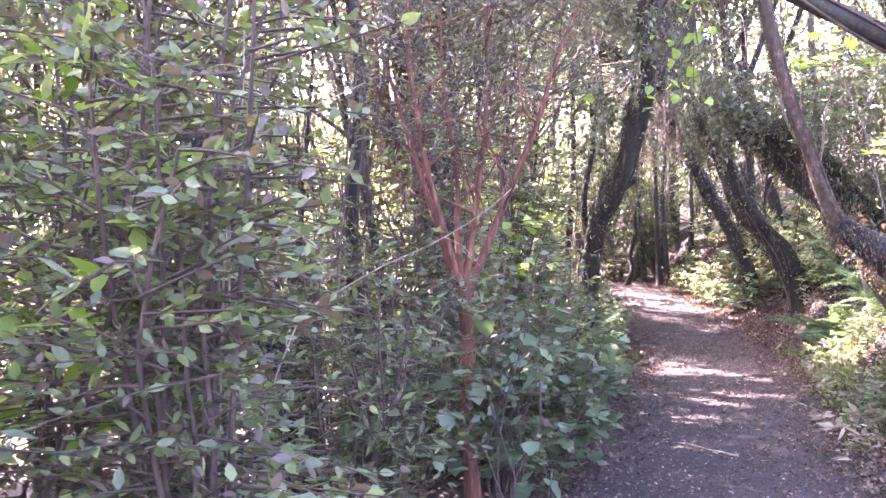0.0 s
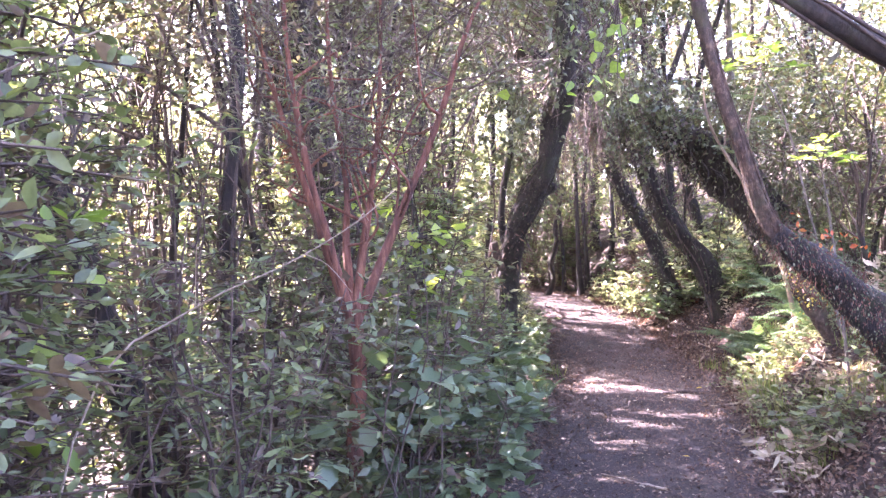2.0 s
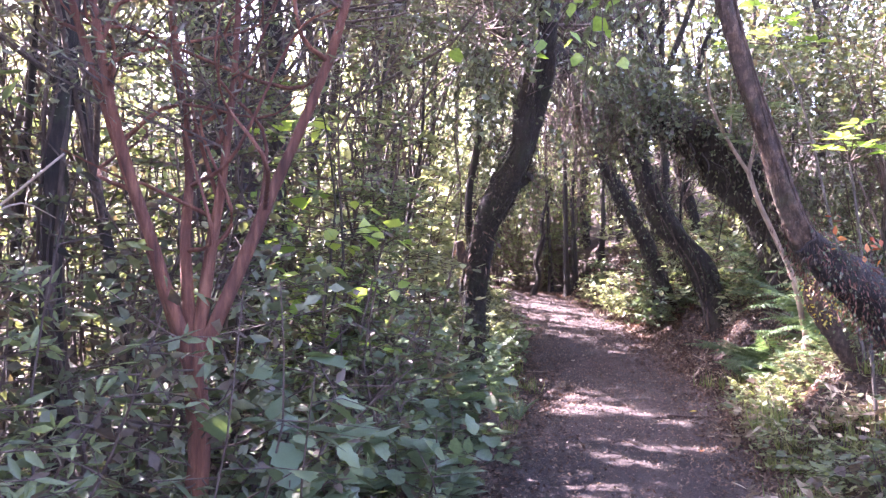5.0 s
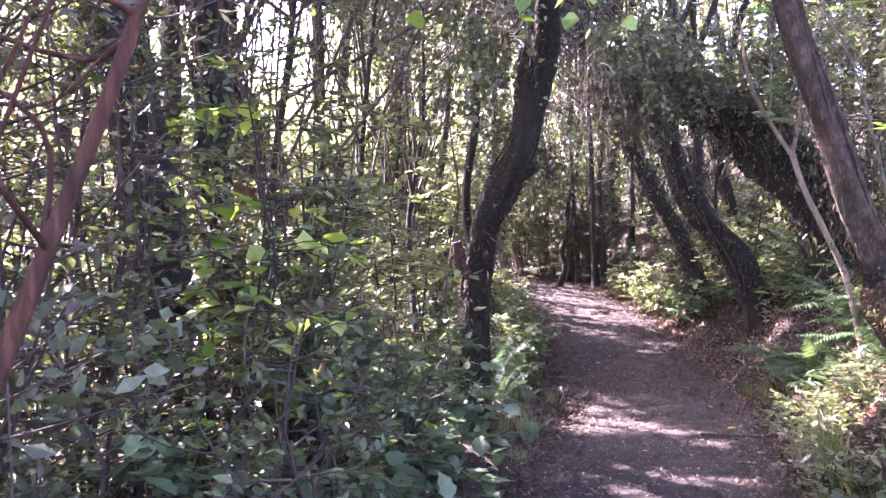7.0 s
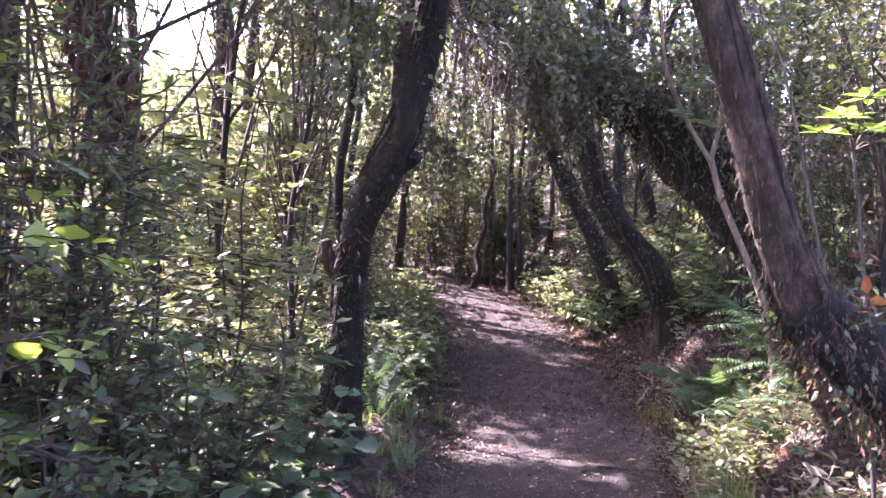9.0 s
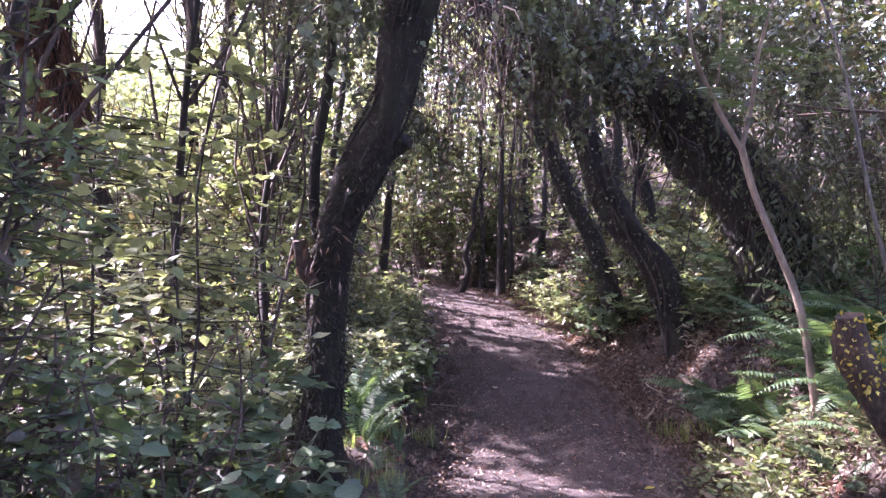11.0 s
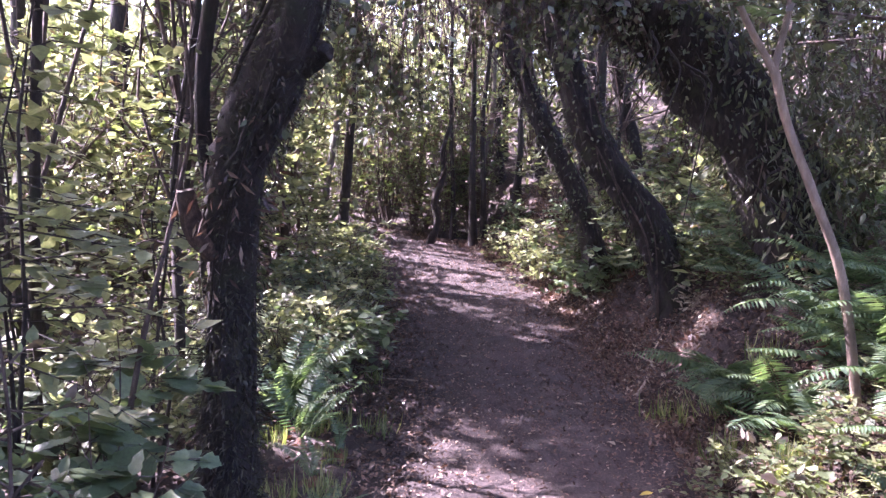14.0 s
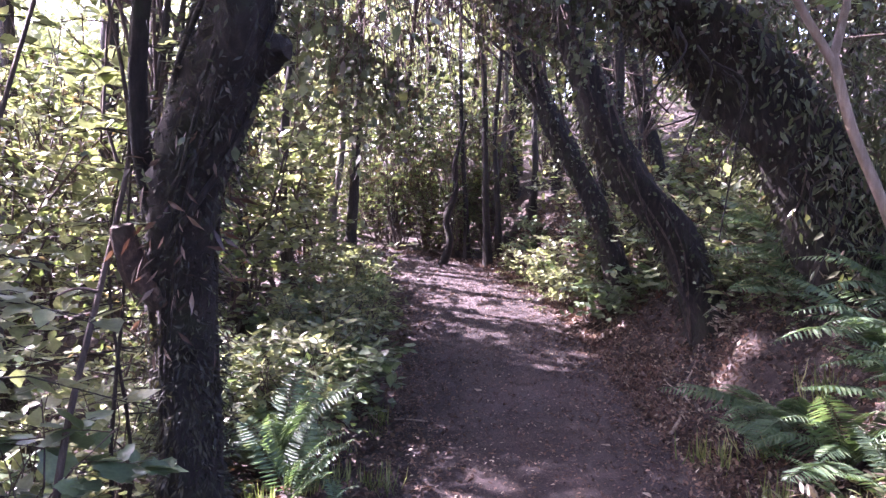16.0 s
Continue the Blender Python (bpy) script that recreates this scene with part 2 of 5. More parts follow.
LEAF = {
    "small": (np.array([(0, 0, 0), (-0.27, 0.45, 0.06), (0, 1, -0.06), (0.27, 0.45, 0.06)]), np.array([(0, 2, 1), (0, 3, 2)])),
    "needle": (np.array([(0, 0, 0), (-0.11, 0.45, 0.03), (0, 1, -0.04), (0.11, 0.45, 0.03)]), np.array([(0, 2, 1), (0, 3, 2)])),
    "oval": outline_leaf([0.25, 0.2], 0.25, 0.12),
    "lance": outline_leaf([0.15, 0.11], 0.3, 0.2),
    "heart": outline_leaf([0.42, 0.4, 0.2], 0.16, 0.16),
    "lobed": outline_leaf([0.33, 0.46, 0.32, 0.36, 0.15], 0.14, 0.18),
    "curl": outline_leaf([0.26, 0.2], 0.7, -0.25),
    "blade": (np.array([(-0.022, 0, 0), (0.022, 0, 0), (0.02, 0.5, 0.0), (-0.02, 0.5, 0.0), (0, 1, -0.16)]), np.array([(0, 1, 2), (0, 2, 3), (3, 2, 4)])),
}


def leaves(geo, kind, pos, way, up, size, g, wide=1.0):
    """Leaves at pos that point along way, with their faces towards up."""
    if len(pos) == 0:
        return
    v, f = LEAF[kind]
    pos, way = np.asarray(pos, float), unit(way)
    side = unit(np.cross(way, up))
    nor = np.cross(side, way)
    size = np.asarray(size, float)[:, None, None]
    jig = g.uniform(0.8, 1.2, (len(pos), 1, 1)) * wide
    out = pos[:, None] + size * (v[None, :, 0:1] * jig * side[:, None] + v[None, :, 1:2] * way[:, None] + v[None, :, 2:3] * nor[:, None])
    k = len(v)
    faces = (f[None] + (np.arange(len(pos)) * k)[:, None, None]).reshape(-1, f.shape[1])
    geo.add(out.reshape(-1, 3), faces)


# ---- the lie of the land ----
CY = np.array([-40, -10, -4, 0, 3, 5.3, 6.7, 8.5, 10.5, 12.4, 14, 16, 18, 19.5, 21, 23, 26, 60.0])
CX = np.array([-9, -2.2, -0.7, 0.55, 1.2, 1.74, 2.15, 2.76, 3.42, 3.68, 3.87, 4.05, 4.05, 3.62, 2.6, 0.5, -3.2, -40.0])


def centre(y):
    y = np.asarray(y, float)
    return (np.interp(y - 0.6, CY, CX) + np.interp(y, CY, CX) * 2 + np.interp(y + 0.6, CY, CX)) / 4


def smooth01(t):
    t = np.clip(t, 0, 1)
    return t * t * (3 - 2 * t)


def wave(x, y):
    """Gentle unevenness, between about -1 and 1."""
    return (np.sin(1.7 * x + 0.9 * y + 0.4) + np.sin(-1.1 * x + 2.3 * y + 2.0) + np.sin(3.1 * x - 2.7 * y) * 0.6 + np.sin(5.3 * x + 4.1 * y + 1.0) * 0.4) / 3


def rise(y):
    y = np.asarray(y, float)
    return 0.098 * np.log1p(np.exp((np.clip(y, -50, 40) - 13.2) / 0.8)) * 0.8


def ground_z(x, y):
    x, y = np.asarray(x, float), np.asarray(y, float)
    s = x - centre(y)
    edge = 0.13 * np.sin(1.9 * y + 0.5) + 0.07 * np.sin(5.1 * y)
    right = x - np.maximum(centre(y), np.where(y > 17.5, 3.75, -99)) - 1.1 - edge
    bank = (0.78 + 0.18 * smooth01((y - 10) / 3)) * smooth01(right / 1.05) + 0.32 * np.clip(right - 0.9, 0, 14)
    left = -s - 1.0 + edge
    lip = 0.1 * smooth01(left / 0.35) - 0.06 * np.clip(left - 0.6, 0, 12)
    rough = np.clip((np.abs(s) - 0.7) * 1.2, 0.12, 1)
    return rise(y) + np.where((s > 0) & (right > 0), bank, np.where(s > 0, 0, lip)) + 0.055 * rough * wave(x * 1.3, y * 1.3) + 0.02 * rough * wave(x * 5, y * 5)


def gz(x, y):
    return float(ground_z(x, y))


def axis_steps(lo, hi, step, far):
    a, b = [], []
    d, v = step, lo
    while v > -far:
        d *= 1.35
        v -= d
        a.append(v)
    d, v = step, hi
    while v < far:
        d *= 1.35
        v += d
        b.append(v)
    return np.r_[a[::-1], np.arange(lo, hi + 1e-6, step), b]


def grid_faces(n, m):
    i, j = np.meshgrid(np.arange(n - 1), np.arange(m - 1), indexing="ij")
    return np.stack([i * m + j, (i + 1) * m + j, (i + 1) * m + j + 1, i * m + j + 1], -1).reshape(-1, 4)


xs, ys = axis_steps(-6, 9, 0.12, 400), axis_steps(-4, 24, 0.12, 400)
gx, gy = np.meshgrid(xs, ys, indexing="ij")
under = np.abs(gx - centre(gy)) < 0.86
zz = ground_z(gx, gy) - np.where(under, 0.07, 0) + 0.012 * rng.normal(size=gx.shape) * (np.abs(gx - 3) < 12)
geo = Geo()
geo.add(np.stack([gx, gy, zz], -1).reshape(-1, 3), grid_faces(len(xs), len(ys)))
tagged(new("ground", geo.mesh("ground", M_SOIL, True)), "dark forest floor of soil and litter rising into a bank", "ground", kind="structure")

ys = np.arange(-6, 30, 0.07)
ss = np.linspace(-1, 1, 31)
py, ps = np.meshgrid(ys, ss, indexing="ij")
half = 1.09 + 0.1 * np.sin(2.3 * py + np.sign(ps)) + 0.06 * np.sin(6.7 * py + 2 * np.sign(ps))
px = centre(py) + ps * half
pz = ground_z(px, py) + 0.012 - 0.07 * smooth01((np.abs(ps) - 0.8) / 0.2) + 0.006 * wave(px * 9, py * 9) + 0.003 * rng.normal(size=px.shape)
geo = Geo()
geo.add(np.stack([px, py, pz], -1).reshape(-1, 3), grid_faces(len(ys), len(ss)))
tagged(new("path", geo.mesh("path", M_DIRT, True)), "trodden brown earth footpath strewn with small leaves", "path", kind="structure")


def clear_of_walk(p, wide=0.62, high=2.25):
    """True for points outside the space in which people walk."""
    p = np.asarray(p, float)
    walkx = np.interp(p[:, 1], [-3, 0.1, 1.3, 2, 3.1, 3.7, 4.7, 5.4, 6.3, 8], [-0.3, 0.2, 0.6, 0.76, 1.25, 1.56, 1.62, 1.78, 2.1, 2.4])
    return ~((np.abs(p[:, 0] - walkx) < wide) & (p[:, 1] < 7.6) & (p[:, 2] < high))


# sun patches shaped by leaving canopy leaves out: x, y, z, width of opening
_g = np.random.default_rng(77)
SUNNY = [(2.55, 8.65, 0, 0.2), (2.9, 8.7, 0, 0.22), (3.3, 8.65, 0, 0.2), (2.6, 10.1, 0, 0.16), (2.95, 10.25, 0, 0.22), (3.3, 10.0, 0, 0.14), (2.85, 10.9, 0, 0.13), (3.5, 9.5, 0, 0.12),
         (4.2, 13.9, 0, 0.14), (4.55, 14.0, 0, 0.16), (4.8, 14.4, 0.1, 0.12), (3.9, 15.6, 0.2, 0.14), (4.3, 15.7, 0.25, 0.2), (3.5, 16.2, 0.3, 0.15), (4.0, 17.0, 0.4, 0.16), (4.5, 9.4, 0.4, 0.42), (4.65, 10.0, 0.5, 0.3), (4.4, 8.8, 0.4, 0.35),
         (5.1, 12.0, 0.4, 0.16), (4.9, 16.2, 0.6, 0.3), (5.2, 17.2, 0.8, 0.3), (5.0, 15.2, 0.5, 0.2), (2.4, 5.33, 1.85, 0.16), (1.45, 9.1, 1.6, 0.16), (1.9, 10.9, 0.4, 0.14), (2.3, 13.4, 0.5, 0.3), (2.0, 12.4, 0.6, 0.35), (2.5, 14.6, 0.6, 0.3),
         (3.85, 7.3, 2.3, 0.25), (3.8, 8.6, 3.3, 0.3), (1.75, 6.2, 2.45, 0.2), (5.0, 10.4, 1.2, 0.16), (5.8, 11.4, 1.2, 0.3), (0.1, 11.1, 2.3, 0.2), (1.9, 6.9, 0, 0.1), (2.4, 7.4, 0, 0.1), (4.1, 6.8, 0.5, 0.3), (4.25, 7.6, 0.6, 0.3), (4.85, 9.2, 0.7, 0.35), (4.2, 9.0, 0.2, 0.25), (4.6, 8.3, 0.5, 0.25)]
LISTED = len(SUNNY)
SUNNY += [(_g.uniform(-3.5, 1.4), _g.uniform(9.6, 15.5), _g.uniform(0.8, 2.8), _g.uniform(0.12, 0.45)) for _ in range(130)]
SUNNY += [(_g.uniform(-2.4, 0.7), _g.uniform(1.6, 8), _g.uniform(0.5, 2.8), _g.uniform(0.06, 0.2)) for _ in range(100)]
SUNNY += [(_g.uniform(5, 8.5), _g.uniform(7, 18), _g.uniform(1.0, 3.5), _g.uniform(0.1, 0.25)) for _ in range(22)]
SUNNY += [(_g.uniform(2.5, 7), _g.uniform(18.5, 26), _g.uniform(0.5, 3.5), _g.uniform(0.12, 0.35)) for _ in range(30)]
SUNNY += [(float(np.interp(y, [5, 20], [3.4, 5.6])) + _g.gamma(1.5, 0.4), y, 0.5, _g.uniform(0.1, 0.25)) for y in _g.uniform(5, 19, 40)]
SUNNY += [(_g.uniform(5.2, 8.2), _g.uniform(11.5, 18), _g.uniform(0.9, 2.2), _g.uniform(0.15, 0.35)) for _ in range(45)]
SUNNY += [(_g.uniform(1.8, 3.4), _g.uniform(11, 12), _g.uniform(2.3, 3.0), _g.uniform(0.1, 0.25)) for _ in range(14)]
SUNNY += [(_g.uniform(2.0, 3.2), _g.uniform(8, 9.8), _g.uniform(2.5, 3.2), _g.uniform(0.1, 0.2)) for _ in range(10)]
SUNNY += [(_g.uniform(-4.2, 1.2), _g.uniform(10.3, 17), _g.uniform(1.2, 3.0), _g.uniform(0.18, 0.42)) for _ in range(150)]
SUNNY += [(_g.uniform(-0.6, 1.1), _g.uniform(4.2, 8.5), _g.uniform(1.2, 3.0), _g.uniform(0.1, 0.2)) for _ in range(30)]
SUNNY += [(_g.uniform(-2.2, 0.4), _g.uniform(3.5, 9), _g.uniform(0.2, 1.5), _g.uniform(0.1, 0.25)) for _ in range(60)]
SUNNY += [(_g.uniform(-1.6, 1.0), _g.uniform(10.5, 14), _g.uniform(0.4, 2.2), _g.uniform(0.2, 0.4)) for _ in range(50)]
SUNNY = np.array(SUNNY)
SUNNY[:22, 3] *= 1.2


def shading(p):
    """True for leaves that stand in none of the openings; those over the path heed only the first, listed ones."""
    p = np.asarray(p, float)
    ray = np.array(to_sun)
    foot = p - ray * (p[:, 2:3] / ray[2])
    off = foot[:, 0] - centre(foot[:, 1])
    over_path = (off > -1.2) & (off < 2.1) & (foot[:, 1] > -1) & (foot[:, 1] < 18)
    d = p[:, None] - SUNNY[None, :, :3]
    along = d @ ray
    inside = (along > 0.6) & ((d ** 2).sum(2) - along ** 2 < SUNNY[None, :, 3] ** 2)
    inside[:, LISTED:] &= ~over_path[:, None]
    return ~inside.any(1)


# ---- plants ----
def hang(geo, wood, g, top, n, length, kind="small", size=0.045, out=0.35):
    """Thin twigs that arch out of a place and hang, with leaves along them."""
    for _ in range(n):
        a = g.uniform(0, 6.28)
        o = np.asarray(top) + g.normal(size=3) * np.array([0.14, 0.12, 0.08])
        ln = length * g.uniform(0.5, 1.3)
        r = out * g.uniform(0.3, 1.2)
        q = spline([o, o + (r * 0.6 * math.cos(a), r * 0.6 * math.sin(a), 0.06), o + (r * math.cos(a), r * math.sin(a), -0.45 * ln), o + (r * 1.1 * math.cos(a) + g.normal() * 0.05, r * 1.1 * math.sin(a), -ln)], 9)
        tube(wood, np.c_[q, np.linspace(0.005, 0.0015, 9)], 3, cap=False)
        m = int(46 * ln / 0.5)
        t = g.uniform(0.1, 1, m) * 7.99
        k = t.astype(int)
        p = q[k] + (q[k + 1] - q[k]) * (t - k)[:, None] + g.normal(size=(m, 3)) * 0.022
        keep = shading(p)
        w = g.normal(size=(m, 3)) + np.array([0, 0, -0.5])
        leaves(geo, kind, p[keep], w[keep], (g.normal(size=(m, 3)) + np.array([0, 0, 0.6]))[keep], (size * g.uniform(0.5, 1.6, m))[keep], g, 1.25)


def grow_shrub(g, height, spread, stems, twigs, per_twig, kind, size, lean=0.35, lift=0.5, start=0.2, twig_len=0.35, stem_r=0.012, flat=0.6, tip=1.0):
    """Stems that fork into twigs with leaves along them. Gives the woody tubes and the leaves' places."""
    wood, pos, way, sz = [], [], [], []
    for _ in range(stems):
        a = g.uniform(0, 6.28)
        out = spread * g.uniform(0.15, 0.8)
        h = height * g.uniform(0.65, 1.05)
        p = np.array([(0.04 * math.cos(a), 0.04 * math.sin(a), -0.05)] + [
            (out * t ** 1.2 * math.cos(a) + g.normal() * 0.12 * spread, out * t ** 1.2 * math.sin(a) + g.normal() * 0.12 * spread, h * t) for t in (0.25, 0.5, 0.75, 1.0)])
        line = spline(p, 9)
        wood.append((np.c_[line, np.linspace(stem_r, stem_r * 0.3, 9)], 4))
        for _ in range(twigs):
            u = g.uniform(start, 1.0)
            k = min(int(u * 8), 7)
            o = line[k] + (line[k + 1] - line[k]) * (u * 8 - k)
            b = a + g.normal() * 1.3 if g.random() < 0.6 else g.uniform(0, 6.28)
            ln = twig_len * g.uniform(0.5, 1.3) * (1.15 - 0.5 * u)
            d = np.array([math.cos(b), math.sin(b), lift * g.uniform(-0.2, 1.2)])
            d /= np.linalg.norm(d)
            q = np.array([o + d * ln * t + np.array([0, 0, -0.18 * ln * t * t]) + g.normal(size=3) * 0.03 * ln for t in (0, 0.5, 1.0)])
            wood.append((np.c_[q, np.linspace(stem_r * 0.4, stem_r * 0.14, 3)], 3))
            t = g.uniform(0.15, 1.0, per_twig) ** 0.8
            k = np.minimum((t * 2).astype(int), 1)
            pp = q[k] + (q[k + 1] - q[k]) * (t * 2 - k)[:, None]
            w = d[None] * 0.7 + g.normal(size=(per_twig, 3)) * np.array([0.75, 0.75, 0.4])
            pos.append(pp), way.append(w), sz.append(size * g.uniform(0.55, 1.25, per_twig) * (0.75 + 0.25 * tip))
    pos, way, sz = np.concatenate(pos), np.concatenate(way), np.concatenate(sz)
    return wood, pos, way, sz


def add_leaves(geo, kind, pos, way, sz, g, flat=0.6):
    up = np.array([0, 0, 1.0])[None] * flat + g.normal(size=pos.shape) * (1 - flat)
    leaves(geo, kind, pos, way, up, sz, g)


def shrub(name, x, y, seed, label, leaf_m, kind="oval", size=0.06, height=1.6, spread=0.7, stems=7, twigs=14, per_twig=9, wood_m=None, category="shrub", group="", walkside=False, single=False, flat=0.6, **more):
    g = np.random.default_rng(seed)
    wood, pos, way, sz = grow_shrub(g, height, spread, stems, twigs, per_twig, kind, size, **more)
    base = np.array([x, y, gz(x, y) - 0.02])
    if walkside:
        keep = clear_of_walk(pos + base)
        pos, way, sz = pos[keep], way[keep], sz[keep]
        wood = [w for w in wood if clear_of_walk(w[0][:, :3] + base, 0.5).all()]
    e = thing(name, base, label, category, group)
    gs, gl = Geo(), Geo()
    for line, sides in wood:
        tube(gs, line, sides, cap=False)
    tagged(part("stem", gs.mesh("stem", wood_m or M_TWIG), e), kind="stuff")
    if single:
        one = Geo()
        one.add(*LEAF[kind])
        me = one.mesh("leaf", leaf_m)
        up = np.array([0, 0, 1.0])[None] * flat + g.normal(size=pos.shape) * (1 - flat)
        way = unit(way)
        side = unit(np.cross(way, up))
        nor = np.cross(side, way)
        for i in range(min(len(pos), 290)):
            m = Matrix(np.vstack([np.c_[np.stack([side[i], way[i], nor[i]], 1) * sz[i], pos[i]], (0, 0, 0, 1)]).tolist())
            part("leaf", me, e).matrix_basis = m
    else:
        add_leaves(gl, kind, pos, way, sz, g, flat)
        tagged(part("foliage", gl.mesh("foliage", leaf_m), e), kind="stuff")
    return e


def again(ob, x, y, turn, scale=1.0, dz=0.0):
    return copy_thing(ob, Matrix.Translation((x, y, gz(x, y) - 0.02 + dz)) @ Matrix.Rotation(turn, 4, "Z") @ Matrix.Scale(scale, 4))


def leaf_clump(geo, g, c, n, spread, kind, size, flat=0.5, hang=0.0):
    pos = np.asarray(c) + g.normal(size=(n, 3)) * spread
    way = g.normal(size=(n, 3)) * np.array([1, 1, 0.6]) + np.array([0, 0, -hang])
    sz = size * g.uniform(0.6, 1.3, n)
    if np.asarray(c)[2] > 2.6 and math.hypot(c[0], c[1] - 9) < 20:
        keep = shading(pos)
        pos, way, sz = pos[keep], way[keep], sz[keep]
    add_leaves(geo, kind, pos, way, sz, g, flat)


def crown(geo, wood, g, c, radii, clumps, per, kind, size, tuft=0.32, root=None):
    c, radii = np.asarray(c, float), np.asarray(radii, float)
    for _ in range(clumps):
        d = unit(g.normal(size=3)) * g.uniform(0.25, 1.0) ** 0.6
        q = c + d * radii
        leaf_clump(geo, g, q, per, tuft * g.uniform(0.6, 1.3) * np.array([1, 1, 0.55]), kind, size)
        if wood is not None and root is not None and g.random() < 0.45:
            o = np.asarray(root)[int(g.integers(0, len(root)))] if np.ndim(root) == 2 else np.asarray(root)
            mid = (o * 0.45 + q * 0.55) + g.normal(size=3) * 0.3
            tube(wood, np.c_[spline([o, mid, q], 6), np.linspace(0.014, 0.003, 6)], 4, cap=False)


def trunk(geo, pts, sides=14, knots=0.1, ridges=5, seed=0, n=None):
    pts = np.asarray(pts, float)
    tube(geo, spline(pts, n or max(10, len(pts) * 8)), sides, knots, ridges, seed)


def around(line, g, turns, lift, r=0.012, off=1.05, n=26, a0=0.0):
    """A vine that winds about a trunk line."""
    ln = spline(line, n)
    t = np.linspace(0, 1, n)
    a = a0 + turns * 6.28 * t + 0.5 * np.sin(5 * t + a0)
    d = unit(np.gradient(ln[:, :3], axis=0))
    s = unit(np.cross(d, [0, 1.0, 0.2]))
    b = np.cross(d, s)
    p = ln[:, :3] + (ln[:, 3:4] * off + r * 0.4) * (np.cos(a)[:, None] * s + np.sin(a)[:, None] * b)
    return np.c_[p, np.full(n, r) * (1 - 0.4 * t)]


def clad(geo, line, g, n, kind, size, off=1.0, spread=0.05, hang=0.3, t0=0.0, t1=1.0, wide=1.0):
    """Small leaves on a trunk's bark."""
    ln = spline(line, 60)
    k = g.integers(int(t0 * 59), max(int(t1 * 59), 1), n)
    a = g.uniform(0, 6.28, n)
    d = unit(np.gradient(ln[:, :3], axis=0))[k]
    s = unit(np.cross(d, [0, 1.0, 0.2]))
    b = np.cross(d, s)
    out = np.cos(a)[:, None] * s + np.sin(a)[:, None] * b
    pos = ln[k, :3] + out * ln[k, 3:4] * off + out * np.abs(g.normal(size=(n, 1))) * spread + g.normal(size=(n, 3)) * 0.02
    way = out * 0.6 + g.normal(size=(n, 3)) * 0.5 + np.array([0, 0, -hang])
    leaves(geo, kind, pos, way, out + g.normal(size=(n, 3)) * 0.4, size * g.uniform(0.5, 1.3, n), g, wide)


# ---- large trees beside the path ----
def tree(name, x, y, label, z=None):
    return thing(name, (x, y, gz(x, y) - 0.05 if z is None else z), label, "tree")


def woody(name, geo, mat, e, smooth=True, label="", under=None):
    return part(name, geo.mesh(name, mat, smooth, e.location), under or e, label)


def leafy(name, geo, mat, e, label="", under=None):
    return tagged(part(name, geo.mesh(name, mat, False, e.location), under or e, label), kind="stuff")


# vine-clad tree at the path's near edge
g = np.random.default_rng(11)
line = [(1.58, 9.62, -0.15, 0.17), (1.6, 9.58, 0.3, 0.12), (1.62, 9.5, 0.8, 0.102), (1.62, 9.38, 1.3, 0.1), (1.67, 9.15, 1.7, 0.11), (1.79, 8.9, 2.08, 0.112),
        (1.92, 8.62, 2.45, 0.095), (2.0, 8.35, 3.1, 0.1), (2.03, 8.1, 3.9, 0.09), (1.9, 8.0, 5.4, 0.07)]
e = tree("vine_clad_tree", 1.6, 9.6, "dark crooked tree wrapped in vines at the path edge")
t = Geo()
trunk(t, line, 24, 0.28, 0, 3, 120)
bole = woody("trunk", t, M_BARK_DARK, e)
t = Geo()
trunk(t, [(1.62, 9.22, 1.5, 0.04), (1.54, 9.15, 1.8, 0.034), (1.54, 9.05, 2.15, 0.03), (1.6, 8.9, 2.6, 0.026), (1.55, 8.8, 3.2, 0.018)], 9, 0.18, 4, 5)
woody("limb", t, M_BARK_DARK, e)
t = Geo()
trunk(t, [(1.85, 8.85, 2.12, 0.06), (1.96, 8.78, 2.18, 0.045), (2.01, 8.74, 2.17, 0.02)], 9, 0.2, 3, 6, 12)
woody("burl", t, M_BARK_DARK, e)
t = Geo()
trunk(t, [(1.57, 9.25, 1.4, 0.045), (1.49, 9.18, 1.52, 0.04), (1.46, 9.15, 1.66, 0.03)], 9, 0.25, 3, 7, 10)
woody("broken_stub", t, M_BARK_BROWN, e, label="broken sunlit brown stub")
for k in range(9):
    t = Geo()
    tube(t, around(line[:8], g, g.uniform(0.4, 1.6), 0, g.uniform(0.008, 0.02), 1.02, 40, g.uniform(0, 6)), 5)
    woody("vine", t, M_BARK_DARK, e, under=bole)
t = Geo()
clad(t, line[:8], g, 380, "small", 0.026, 1.0, 0.035, 0.4)
clad(t, line[:8], g, 120, "oval", 0.036, 1.0, 0.09, 0.3, 0.6, 1.0)
leafy("ivy", t, M_LEAF_SMALL, e, under=bole)
t = Geo()
clad(t, line[:8], g, 9000, "needle", 0.03, 0.97, 0.016, 0.4)
clad(t, line[:4], g, 3000, "needle", 0.045, 0.97, 0.03, 0.5)
leafy("moss", t, M_MOSS, e, "dark shaggy moss", under=bole)
t = Geo()
clad(t, line[3:6], g, 160, "needle", 0.07, 1.0, 0.05, 0.5)
leafy("dry_tuft", t, M_LEAF_DEAD, e, "dry brown tufts caught on the bark", under=bole)
t, w = Geo(), Geo()
